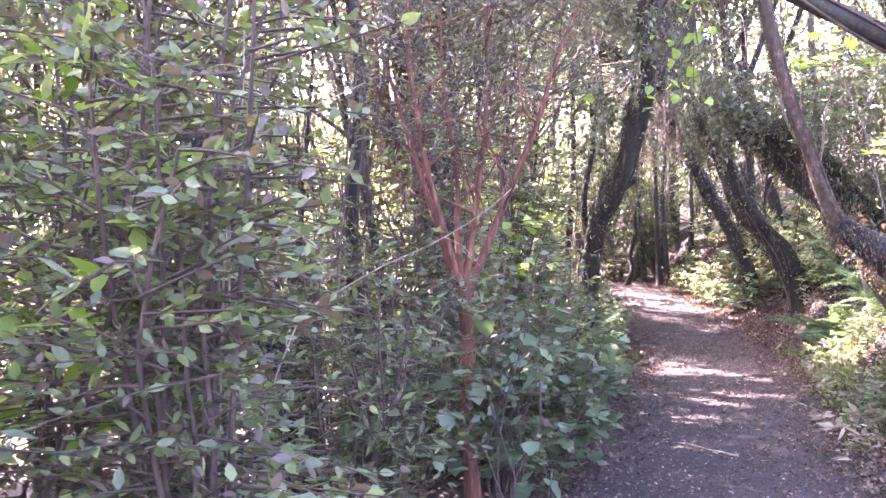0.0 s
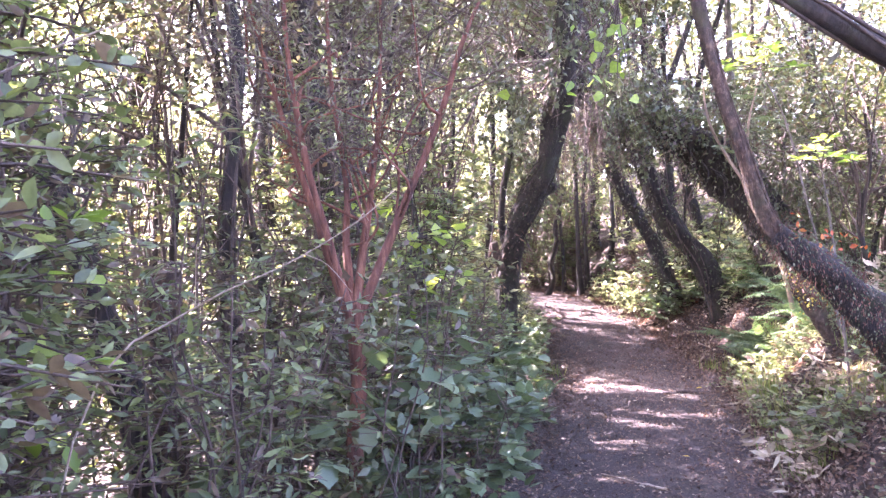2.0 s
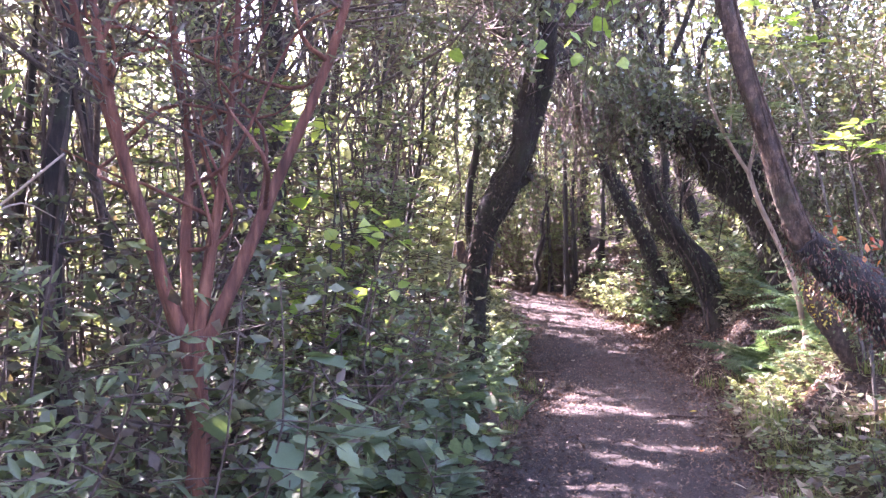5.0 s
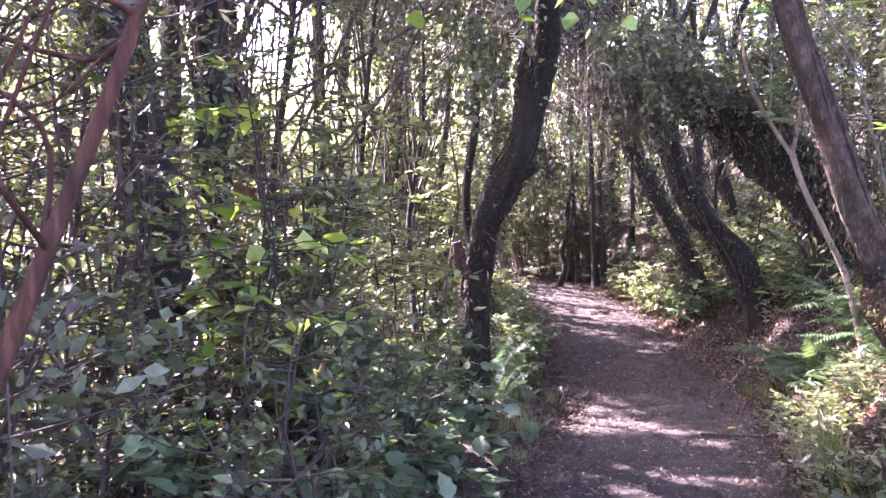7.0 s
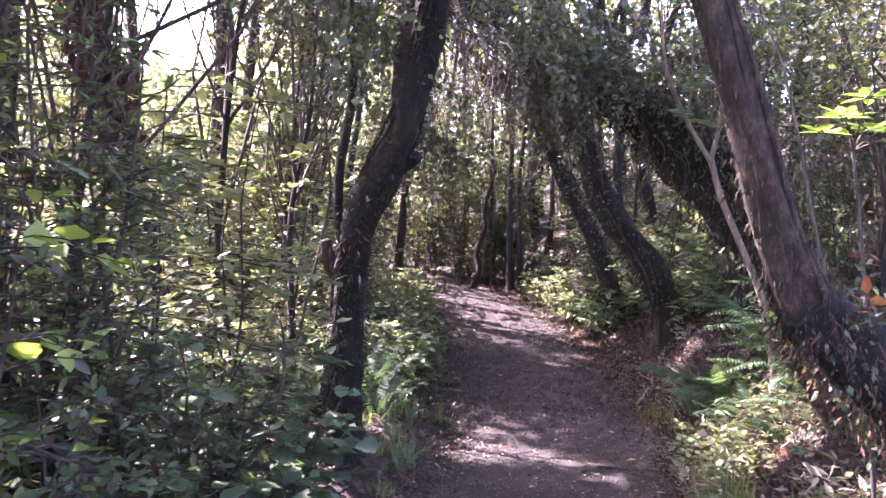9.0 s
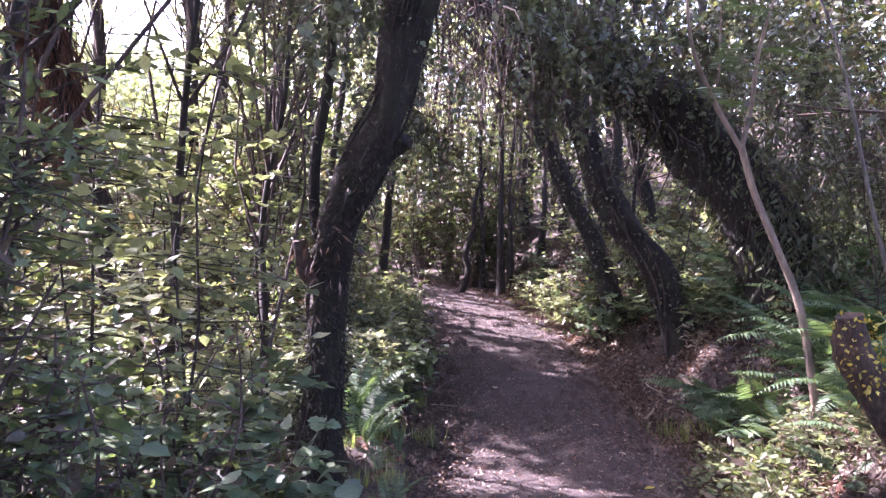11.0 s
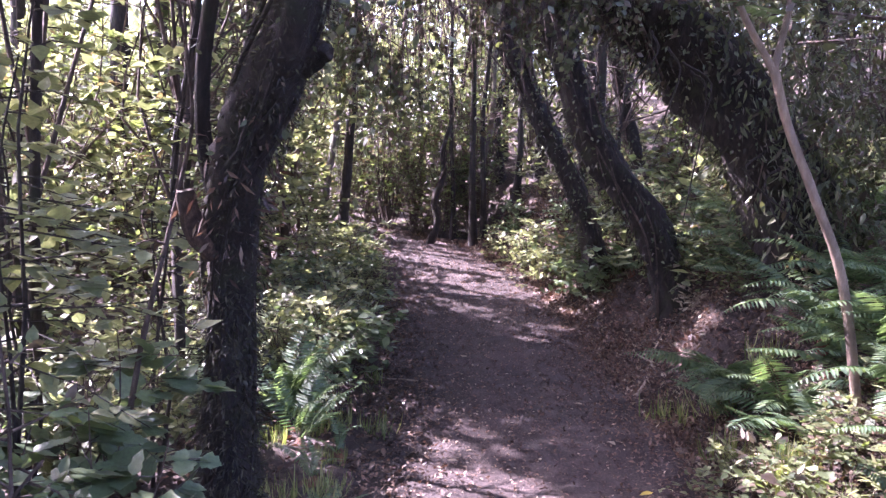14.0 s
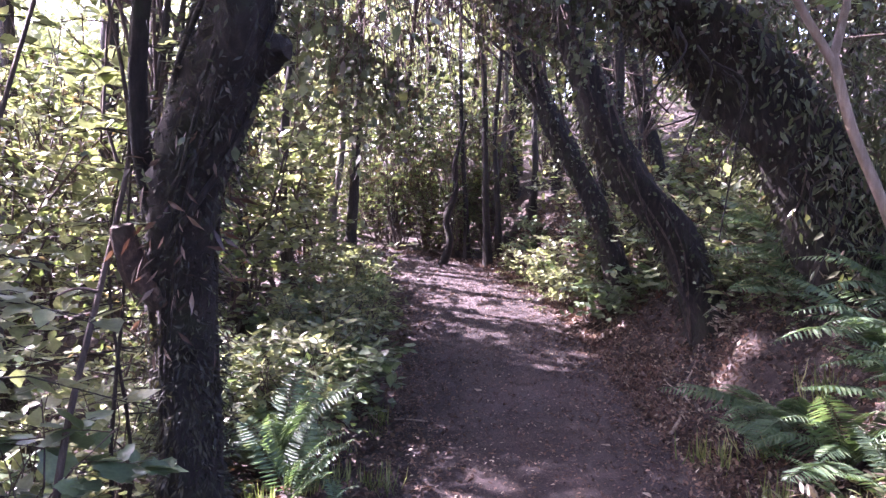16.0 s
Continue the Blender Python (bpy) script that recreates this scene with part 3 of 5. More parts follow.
for c in [(1.7, 8.3, 2.9), (2.1, 8.2, 3.1), (2.4, 8.0, 3.0), (1.5, 8.6, 3.2), (2.0, 7.6, 3.3), (2.6, 8.6, 3.25), (1.3, 8.2, 3.0), (2.2, 8.8, 2.75), (1.95, 8.5, 2.75), (2.9, 8.4, 3.4), (1.72, 9.6, 2.95), (2.34, 9.8, 3.1), (2.57, 9.9, 2.85), (2.28, 9.9, 2.65), (2.75, 9.8, 3.05), (2.37, 9.0, 2.75), (1.65, 8.9, 2.85), (1.84, 8.8, 3.2)]:
    hang(t, w, g, np.array(c) + (0, 0, 0.22), 11, 0.5)
    tube(w, np.c_[spline([(2.0, 8.3, 3.3), (np.array(c) + (2.0, 8.3, 3.4)) / 2 + g.normal(size=3) * 0.08, np.array(c) + (0, 0, 0.2)], 9), np.linspace(0.014, 0.004, 9)], 4)
crown(t, w, g, (1.2, 8.6, 6.2), (2.0, 2.2, 1.3), 70, 60, "oval", 0.13, 0.34, (1.9, 8.0, 5.0))
leafy("crown", t, M_LEAF_CANOPY, e)
woody("branchwork", w, M_TWIG, e)["kind"] = "stuff"

# brown tree that reaches out from the bank and bends upwards
g = np.random.default_rng(12)
line = [(2.6, 5.42, 1.58, 0.06), (2.52, 5.38, 1.68, 0.052), (2.45, 5.36, 1.82, 0.043), (2.36, 5.35, 2.08, 0.038), (2.27, 5.35, 2.32, 0.036), (2.17, 5.35, 2.66, 0.035), (2.08, 5.35, 3.1, 0.034), (2.02, 5.4, 4.0, 0.032), (2.0, 5.6, 6.0, 0.026)]
base = [(4.0, 6.0, 0.5, 0.18), (3.62, 5.88, 0.92, 0.15), (3.24, 5.72, 1.2, 0.125), (2.95, 5.58, 1.4, 0.108), (2.72, 5.48, 1.53, 0.088), (2.54, 5.38, 1.66, 0.06)]
e = tree("leaning_brown_tree", 4.0, 6.0, "brown tree leaning out of the bank and bending upwards")
t = Geo()
trunk(t, line, 20, 0.1, 6, 13, 90)
bole = woody("trunk", t, M_BARK_BROWN, e)
t = Geo()
trunk(t, base, 18, 0.2, 0, 14, 50)
woody("root_mass", t, M_BARK_DARK, e, label="dark knotted leaning base")
for k in range(5):
    t = Geo()
    tube(t, around(line[:8], g, g.uniform(0.3, 0.9), 0, g.uniform(0.004, 0.009), 1.02, 30, g.uniform(0, 6)), 5)
    woody("vine", t, M_BARK_BROWN, e, under=bole)
t = Geo()
clad(t, line[:7], g, 2200, "needle", 0.022, 0.985, 0.004, 2.5)
leafy("bark_flake", t, M_BARK_BROWN, e, under=bole)
t = Geo()
clad(t, base, g, 2000, "small", 0.02, 1.0, 0.04, 0.6)
leafy("creeper", t, M_LEAF_SMALL, e)
t = Geo()
clad(t, base, g, 3000, "needle", 0.03, 0.97, 0.02, 1.0)
leafy("root_fringe", t, M_ROOT, e, "red-brown rootlets")
t = Geo()
for c in [(2.7, 5.36, 1.66), (2.82, 5.36, 1.6), (3.0, 5.4, 1.56)]:
    leaf_clump(t, g, c, 9, 0.04, "oval", 0.04, 0.6)
leafy("rust_tuft", t, M_LEAF_RUST, e, "rust-orange leaf tufts on the bend")
t, w = Geo(), Geo()
crown(t, w, g, (2.0, 5.9, 7.0), (2.0, 2.2, 1.4), 75, 60, "oval", 0.13, 0.34, (2.0, 5.6, 5.8))
leafy("crown", t, M_LEAF_CANOPY, e)
woody("branchwork", w, M_TWIG, e)["kind"] = "stuff"

# broken mossy stump on the bank
e = tree("broken_stump", 4.55, 8.25, "broken brown stump with yellow moss leaning on the bank")
e["category"] = "stump"
t = Geo()
trunk(t, [(4.6, 8.2, 0.35, 0.1), (4.45, 8.28, 0.75, 0.085), (4.31, 8.3, 1.02, 0.078), (4.2, 8.3, 1.22, 0.08), (4.15, 8.3, 1.4, 0.065)], 14, 0.22, 4, 16, 40)
woody("trunk", t, M_BARK_BROWN, e)
t = Geo()
clad(t, [(4.28, 8.25, 1.05, 0.075), (4.2, 8.24, 1.22, 0.078), (4.15, 8.25, 1.42, 0.07)], g, 260, "small", 0.03, 1.0, 0.015, 0.2)
leafy("moss", t, M_LEAF_YELLOW, e, "yellow moss")


def leaning_tree(name, pts, label, mat, seed, sides=14, moss_n=900, crown_at=None, ivy_n=500):
    g = np.random.default_rng(seed)
    e = tree(name, pts[0][0], pts[0][1], label, pts[0][2])
    t = Geo()
    trunk(t, pts, sides, 0.17, 0, seed)
    bole = woody("trunk", t, mat, e)
    for _ in range(4):
        t = Geo()
        tube(t, around(pts[:-1], g, g.uniform(0.3, 1.2), 0, g.uniform(0.007, 0.016), 1.02, 30, g.uniform(0, 6)), 5)
        woody("vine", t, M_TWIG, e, under=bole)
    if moss_n:
        t = Geo()
        clad(t, pts, g, moss_n, "needle", 0.09, 0.95, 0.03, 1.0)
        leafy("moss", t, M_MOSS, e, under=bole)
    if ivy_n:
        t = Geo()
        clad(t, pts, g, ivy_n, "small", 0.05, 1.0, 0.07, 0.5, 0.25, 1.0)
        leafy("ivy", t, M_LEAF_SMALL, e, under=bole)
    if crown_at is not None:
        t, w = Geo(), Geo()
        crown(t, w, g, crown_at, (2.2, 2.2, 1.4), 70, 60, "oval", 0.13, 0.34, spline(pts, 20)[11:, :3])
        leafy("crown", t, M_LEAF_CANOPY, e)
        woody("branchwork", w, M_TWIG, e)["kind"] = "stuff"
    return e


leaning_tree("leaning_mossy_tree", [(5.66, 13.1, 0.2, 0.26), (5.46, 13.1, 0.6, 0.2), (5.28, 13.1, 1.02, 0.165), (5.08, 13.1, 1.42, 0.155), (4.72, 13.1, 1.88, 0.15), (4.45, 13.1, 2.3, 0.145), (4.28, 13.1, 2.72, 0.14),
             (4.1, 13.1, 3.2, 0.13), (3.6, 13.1, 4.4, 0.1), (3.0, 13.2, 5.6, 0.07)], "mossy dark tree leaning over the path from the bank", M_BARK_DARK, 21, 16, 1300, (2.0, 13.5, 6.4), 800)
leaning_tree("leaning_slim_tree", [(5.52, 15.3, 0.35, 0.19), (5.41, 15.3, 0.75, 0.15), (5.3, 15.3, 1.2, 0.135), (5.14, 15.3, 1.58, 0.125), (4.95, 15.3, 1.98, 0.12), (4.72, 15.3, 2.38, 0.115), (4.46, 15.3, 2.86, 0.1),
             (4.25, 15.3, 3.25, 0.09), (3.8, 15.3, 4.6, 0.07)], "slim dark ivy-covered tree leaning beside a mossy one", M_BARK_DARK, 22, 12, 700, (3.0, 14.6, 6.2), 900)
leaning_tree("leaning_slim_tree", [(6.9, 17.0, 0.8, 0.13), (6.62, 17.0, 1.85, 0.11), (6.36, 17.0, 2.68, 0.1), (6.1, 17.0, 3.65, 0.09), (5.8, 17.1, 5.2, 0.06)],
             "slim dark ivy-covered tree on the bank", M_BARK_DARK, 23, 10, 300, None)
e = leaning_tree("huge_fallen_leaning_tree", [(6.45, 12.1, 0.3, 0.45), (6.12, 12.0, 0.95, 0.39), (5.80, 11.92, 1.5, 0.35), (5.60, 11.9, 1.88, 0.33), (5.27, 11.9, 2.38, 0.32), (4.86, 11.9, 2.76, 0.30), (4.45, 11.9, 3.05, 0.27), (3.85, 11.8, 3.38, 0.22),
                  (3.10, 11.6, 3.66, 0.17), (2.10, 11.5, 4.2, 0.11)], "huge dark tree trunk slanting over the path, hung with epiphytes", M_BARK_DARK, 24, 22, 2600, (1.0, 11.6, 5.4), 1500)
g = np.random.default_rng(25)
t = Geo()
for c in [(5.5, 11.45, 2.0), (5.75, 11.45, 1.8), (5.95, 11.5, 1.55), (5.7, 11.5, 2.35), (5.35, 11.5, 2.5), (6.1, 11.6, 1.95), (5.95, 11.5, 2.25), (5.0, 11.55, 2.95), (6.3, 11.6, 1.6), (5.7, 11.4, 1.5), (5.6, 11.7, 2.75), (6.1, 11.8, 2.6), (6.4, 11.7, 2.2), (5.2, 11.8, 3.1)]:
    leaf_clump(t, g, c, 190, np.array([0.18, 0.1, 0.16]), "lance", 0.085, 0.3, 1.3)
leafy("hanging_epiphyte", t, M_LEAF_SMALL, e, "strap-leaved epiphytes hanging from the bark")
t, w = Geo(), Geo()
for c in [(4.6, 11.4, 3.1), (4.1, 11.3, 3.3), (3.6, 11.2, 3.35), (3.2, 11.2, 3.25), (2.9, 11.0, 3.1), (2.6, 11.0, 3.3), (3.4, 11.0, 3.0), (3.8, 11.2, 2.95), (3.0, 10.6, 3.2), (2.3, 11.2, 3.3), (2.25, 11.5, 2.75), (2.55, 11.5, 2.65), (2.78, 11.4, 2.85), (2.5, 11.5, 2.4), (2.95, 11.5, 2.85), (3.2, 11.4, 2.85), (2.2, 11.6, 2.5), (2.8, 11.2, 2.6), (3.3, 11.3, 3.05), (2.0, 11.4, 3.0), (4.9, 11.3, 3.3), (5.3, 11.3, 3.2)]:
    hang(t, w, g, np.array(c) + (0, 0, 0.3), 17, 0.6, "small", 0.05, 0.4)
leafy("hanging_foliage", t, M_LEAF_SMALL, e)
woody("hanging_twig", w, M_TWIG, e, False)["kind"] = "stuff"
t, w = Geo(), Geo()
for c in [(2.72, 11.35, 3.0), (2.82, 11.3, 3.1), (2.65, 11.45, 3.15)]:
    hang(t, w, g, c, 16, 0.5, "small", 0.05, 0.18)
leafy("dead_tangle", t, M_LEAF_DEAD, e, "brown dead leaf tangle hanging")
woody("dead_twig", w, M_TWIG, e, False)["kind"] = "stuff"
for _ in range(9):
    a = np.array((g.uniform(4.2, 5.9), 11.5, 0))
    a[2] = 2.9 - 0.85 * (a[0] - 4.3)
    t = Geo()
    tube(t, np.c_[spline([a, a + (g.normal() * 0.2, -0.12, -0.2), a + (g.normal() * 0.3, -0.1, -0.6 - g.random() * 0.5)], 10), np.linspace(0.012, 0.004, 10)], 4)
    woody("hanging_root", t, M_BARK_DARK, e)

# shaggy trunk in the light beyond the shrubs
g = np.random.default_rng(31)
line = [(0.1, 12.1, -0.4, 0.19), (0.0, 12.1, 0.5, 0.15), (-0.12, 12.1, 1.0, 0.14), (-0.3, 12.1, 1.7, 0.13), (-0.48, 12.1, 2.3, 0.13), (-0.7, 12.1, 2.95, 0.13), (-0.93, 12.1, 3.65, 0.13), (-1.3, 12.2, 4.8, 0.11), (-1.5, 12.4, 6.2, 0.08)]
e = leaning_tree("shaggy_trunk_tree", line, "dark leaning trunk with a fringe of red-brown aerial roots", M_BARK_DARK, 31, 16, 0, (-1.6, 12.0, 7.0), 200)
t = Geo()
clad(t, line[4:8], g, 2200, "needle", 0.26, 1.0, 0.05, 2.2, wide=0.2)
leafy("root_fringe", t, M_ROOT, e, "red-brown hanging rootlets")

# red-barked shrub with several stems
g, side = np.random.default_rng(41), np.random.default_rng(141)
e = tree("red_barked_shrub", 0.23, 4.5, "reddish-barked many-stemmed shrub with fine brownish foliage")
t = Geo()
trunk(t, [(0.27, 4.5, -0.05, 0.045), (0.245, 4.51, 0.4, 0.03), (0.215, 4.5, 0.7, 0.028), (0.24, 4.49, 1.0, 0.027), (0.222, 4.5, 1.32, 0.032)], 10, 0.2, 3, 2)
woody("trunk", t, M_BARK_RED, e)
fine = Geo()
tw = Geo()
for end in [((0.08, 4.5, 1.64), (-0.03, 4.48, 1.98), (-0.18, 4.45, 2.5), (-0.3, 4.4, 3.1)), ((0.19, 4.52, 1.6), (0.19, 4.55, 1.85), (0.12, 4.6, 2.4), (0.1, 4.7, 3.1)), ((0.27, 4.5, 1.6), (0.3, 4.5, 1.8), (0.34, 4.48, 2.2), (0.36, 4.5, 3.0)),
            ((0.42, 4.5, 1.69), (0.6, 4.48, 2.12), (0.72, 4.45, 2.5), (0.95, 4.5, 3.0)), ((0.12, 4.42, 1.6), (0.02, 4.35, 2.0), (-0.05, 4.3, 2.6), (0.0, 4.3, 3.2))]:
    pts = [(0.22, 4.5, 1.22, 0.022)] + [(*p, r) for p, r in zip(end, (0.017, 0.013, 0.0095, 0.005))]
    t = Geo()
    trunk(t, pts, 8, 0.14, 3, int(end[0][0] * 100) + 50, 24)
    stem = woody("stem", t, M_BARK_RED, e)
    ln = spline(pts, 40)
    for _ in range(4):
        o = ln[side.integers(9, 30), :3]
        d = unit(np.array([side.normal(), side.normal() * 0.6, side.uniform(0.5, 1.3)])) * side.uniform(0.35, 0.8)
        bend = side.normal(size=3) * 0.05
        t = Geo()
        tube(t, np.c_[spline([o, o + d * 0.35 + bend, o + d * 0.7 - bend, o + d], 12), np.linspace(0.008, 0.002, 12)], 6, 0.15, 2, 5)
        woody("branch", t, M_BARK_RED, e, under=stem)
    for _ in range(26):
        o = ln[g.integers(20, 40), :3]
        d = unit(np.array([g.normal(), g.normal(), 0.4]))
        q = spline([o, o + d * 0.2, o + d * g.uniform(0.35, 0.65) + (0, 0, 0.05)], 6)
        if clear_of_walk(q).all():
            tube(tw, np.c_[q, np.linspace(0.005, 0.0015, 6)], 3, cap=False)
            for c in q[2:]:
                p = c + g.normal(size=(16, 3)) * 0.06
                leaves(fine, "needle", p, d + g.normal(size=(16, 3)) * 0.8, g.normal(size=(16, 3)), 0.035 * g.uniform(0.6, 1.3, 16), g)
low = Geo()
for _ in range(34):
    o = np.array([0.235, 4.5, g.uniform(0.35, 1.4)])
    d = unit(np.array([g.normal(), g.normal() - 0.3, 0.35]))
    q = spline([o, o + d * 0.16, o + d * g.uniform(0.28, 0.5) + (0, 0, 0.03)], 6)
    if clear_of_walk(q).all():
        tube(tw, np.c_[q, np.linspace(0.0045, 0.0015, 6)], 3, cap=False)
        for c in q[2:]:
            p = c + g.normal(size=(5, 3)) * 0.05
            leaves(low, "small", p, d + g.normal(size=(5, 3)) * 0.7, g.normal(size=(5, 3)) + (0, 0, 1.2), 0.06 * g.uniform(0.6, 1.3, 5), g)
woody("twigwork", tw, M_TWIG, e, False)["kind"] = "stuff"
leafy("foliage", fine, M_LEAF_FINE, e)
leafy("shoot_foliage", low, M_LEAF_SMALL, e, "small green leaves on low side shoots")

# cut stump and the dark leaning stem beside it
e = tree("cut_stump", -0.7, 4.95, "weathered grey-brown stump sawn off at head height")
e["category"] = "stump"
t = Geo()
trunk(t, [(-0.66, 4.9, -0.1, 0.12), (-0.67, 4.9, 0.5, 0.09), (-0.68, 4.9, 1.0, 0.08), (-0.7, 4.9, 1.46, 0.08)], 14, 0.1, 6, 8)
woody("trunk", t, M_BARK_BROWN, e)
t = Geo()
tube(t, [(-0.7, 4.9, 1.455, 0.082), (-0.7, 4.9, 1.475, 0.078)], 14)
woody("sawn_top", t, M_WOOD, e, label="pale sawn top")
leaning_tree("dark_leaning_stem", [(-0.62, 4.7, -0.1, 0.09), (-0.72, 4.72, 0.5, 0.075), (-0.86, 4.75, 1.0, 0.07), (-1.1, 4.8, 1.7, 0.06), (-1.5, 4.9, 2.6, 0.05), (-1.7, 5.2, 3.6, 0.035)], "black crooked stem in the shrubs", M_BARK_DARK, 42, 10, 100, None, 60)
leaning_tree("dark_leaning_stem", [(-0.42, 5.2, -0.1, 0.05), (-0.42, 5.2, 0.9, 0.045), (-0.45, 5.2, 1.6, 0.04), (-0.4, 5.2, 2.6, 0.035), (-0.6, 5.3, 3.8, 0.02)], "dark slim stem in the shrubs", M_BARK_DARK, 43, 9, 80, None, 40)
leaning_tree("dark_leaning_stem", [(0.27, 7.2, -0.1, 0.1), (0.22, 7.2, 1.0, 0.08), (0.12, 7.2, 1.9, 0.078), (0.12, 7.2, 2.6, 0.075), (0.02, 7.3, 4.2, 0.05)], "dark ivy-hung trunk among shrubs", M_BARK_DARK, 44, 12, 500, (0.0, 7.4, 5.4), 900)

# overhanging limb from a tree on the bank
e = leaning_tree("overhanging_tree", [(4.3, 4.6, 0.3, 0.09), (3.9, 4.45, 1.2, 0.075), (3.1, 4.25, 2.0, 0.055), (2.3, 4.12, 2.42, 0.045), (1.77, 4.1, 2.68, 0.042), (1.2, 4.1, 2.95, 0.035), (0.6, 4.1, 3.5, 0.02)],
                 "dark bare limb slanting over the path from the bank", M_BARK_DARK, 45, 10, 60, None, 0)

# pale forked sapling
g = np.random.default_rng(51)
e = tree("forked_sapling", 4.76, 9.5, "pale smooth-barked forked sapling on the bank")
t = Geo()
trunk(t, [(4.78, 9.5, 0.5, 0.028), (4.62, 9.5, 1.28, 0.025), (4.43, 9.5, 1.71, 0.023), (4.26, 9.5, 2.05, 0.022), (4.16, 9.5, 2.34, 0.023)], 10, 0.05, 2, 3)
woody("trunk", t, M_BARK_PALE, e)
t2 = Geo()
for pts in ([(4.16, 9.5, 2.32, 0.02), (3.96, 9.5, 2.62, 0.016), (3.78, 9.45, 2.95, 0.012), (3.7, 9.4, 3.4, 0.006)], [(4.16, 9.5, 2.32, 0.02), (4.22, 9.5, 2.62, 0.016), (4.25, 9.5, 2.95, 0.012), (4.4, 9.5, 3.5, 0.006)],
            [(3.96, 9.5, 2.62, 0.01), (3.99, 9.5, 2.8, 0.008), (3.96, 9.45, 3.2, 0.004)]):
    t = Geo()
    trunk(t, pts, 8, 0.05, 2, 4, 16)
    woody("branch", t, M_BARK_PALE, e)
    for _ in range(5):
        q = np.array(pts[g.integers(1, len(pts))][:3])
        d = unit(np.array([g.normal(), g.normal() * 0.6, 0.15]))
        for u in np.linspace(0.05, 0.4, 9):
            p = np.repeat((q + d * u - (0, 0, 0.3 * u * u))[None], 2, 0)
            sd = unit(np.cross(d, (0, 0, 1)))
            leaves(t2, "lance", p, np.array([sd + d * 0.5, -sd + d * 0.5]), np.array([[0, 0, 1.0]] * 2) + g.normal(size=(2, 3)) * 0.2, np.array([0.09, 0.09]), g, 1.3)
leafy("foliage", t2, M_LEAF_BROAD, e)

# bright-leaved saplings by the brown tree
def whorl_sapling(name, pts, tops, label, mat, seed, size=0.11, n=9):
    g = np.random.default_rng(seed)
    e = tree(name, pts[0][0], pts[0][1], label, pts[0][2])
    t = Geo()
    trunk(t, pts, 7, 0.06, 2, seed, 16)
    woody("stem", t, M_BARK_GREY, e)
    lf, w = Geo(), Geo()
    for c in tops:
        c = np.array(c)
        tube(w, np.c_[spline([pts[-1][:3], (np.array(pts[-1][:3]) + c) / 2 + (0, 0, 0.02), c], 6), np.linspace(0.006, 0.003, 6)], 4, cap=False)
        a = np.linspace(0, 6.28, n, endpoint=False) + g.uniform(0, 1)
        way = np.c_[np.cos(a), np.sin(a), g.uniform(-0.1, 0.5, n)]
        leaves(lf, "oval", c + way * 0.02, way, np.array([[0, 0, 1.0]]) + g.normal(size=(n, 3)) * 0.25, size * g.uniform(0.7, 1.2, n), g)
    leafy("foliage", lf, mat, e)
    woody("twigwork", w, M_TWIG, e, False)
    return e


whorl_sapling("bright_leaved_sapling", [(4.1, 7.35, 0.4, 0.013), (4.02, 7.35, 1.2, 0.011), (3.93, 7.35, 1.9, 0.009), (3.88, 7.35, 2.2, 0.006)], [(3.8, 7.3, 2.34), (3.95, 7.35, 2.3), (3.7, 7.3, 2.27), (4.1, 7.4, 2.32), (3.85, 7.2, 2.42), (4.05, 7.2, 2.25)], "thin sapling with sunlit bright green leaf whorls", M_LEAF_BRIGHT, 61)
whorl_sapling("bright_leaved_sapling", [(4.4, 8.0, 0.8, 0.013), (4.35, 8.4, 1.8, 0.011), (4.2, 8.6, 2.8, 0.009), (4.0, 8.7, 3.3, 0.006)], [(3.9, 8.6, 3.35), (3.6, 8.6, 3.3), (4.1, 8.7, 3.5), (4.3, 8.6, 3.3), (3.75, 8.5, 3.55), (3.4, 8.6, 3.45), (3.5, 8.4, 3.2)], "tall sapling with sunlit bright green leaf whorls", M_LEAF_BRIGHT, 62, 0.13)

# hanging spray of yellow-green leaves over the path
g = np.random.default_rng(63)
e = thing("hanging_vine", (1.95, 6.15, 4.0), "hanging vine spray with yellow-green sunlit leaves", "vine")
t, lf = Geo(), Geo()
for k in range(7):
    end = np.array([1.75 + g.normal() * 0.2, 6.2 + g.normal() * 0.18, 2.38 + g.random() * 0.25])
    ln = spline([(1.95 + g.normal() * 0.1, 6.15 + g.normal() * 0.1, 4.0), (1.9, 6.2, 3.2), end], 12)
    tube(t, np.c_[ln, np.linspace(0.008, 0.002, 12)], 4, cap=False)
    p = ln[5:] + g.normal(size=(7, 3)) * 0.05
    leaves(lf, "heart", p, g.normal(size=(7, 3)) + (0, 0, -0.9), g.normal(size=(7, 3)) + (0, -0.4, 0.6), 0.075 * g.uniform(0.6, 1.3, 7), g)
leafy("foliage", lf, M_LEAF_BRIGHT, e)
woody("vine_stem", t, M_TWIG, e, False)

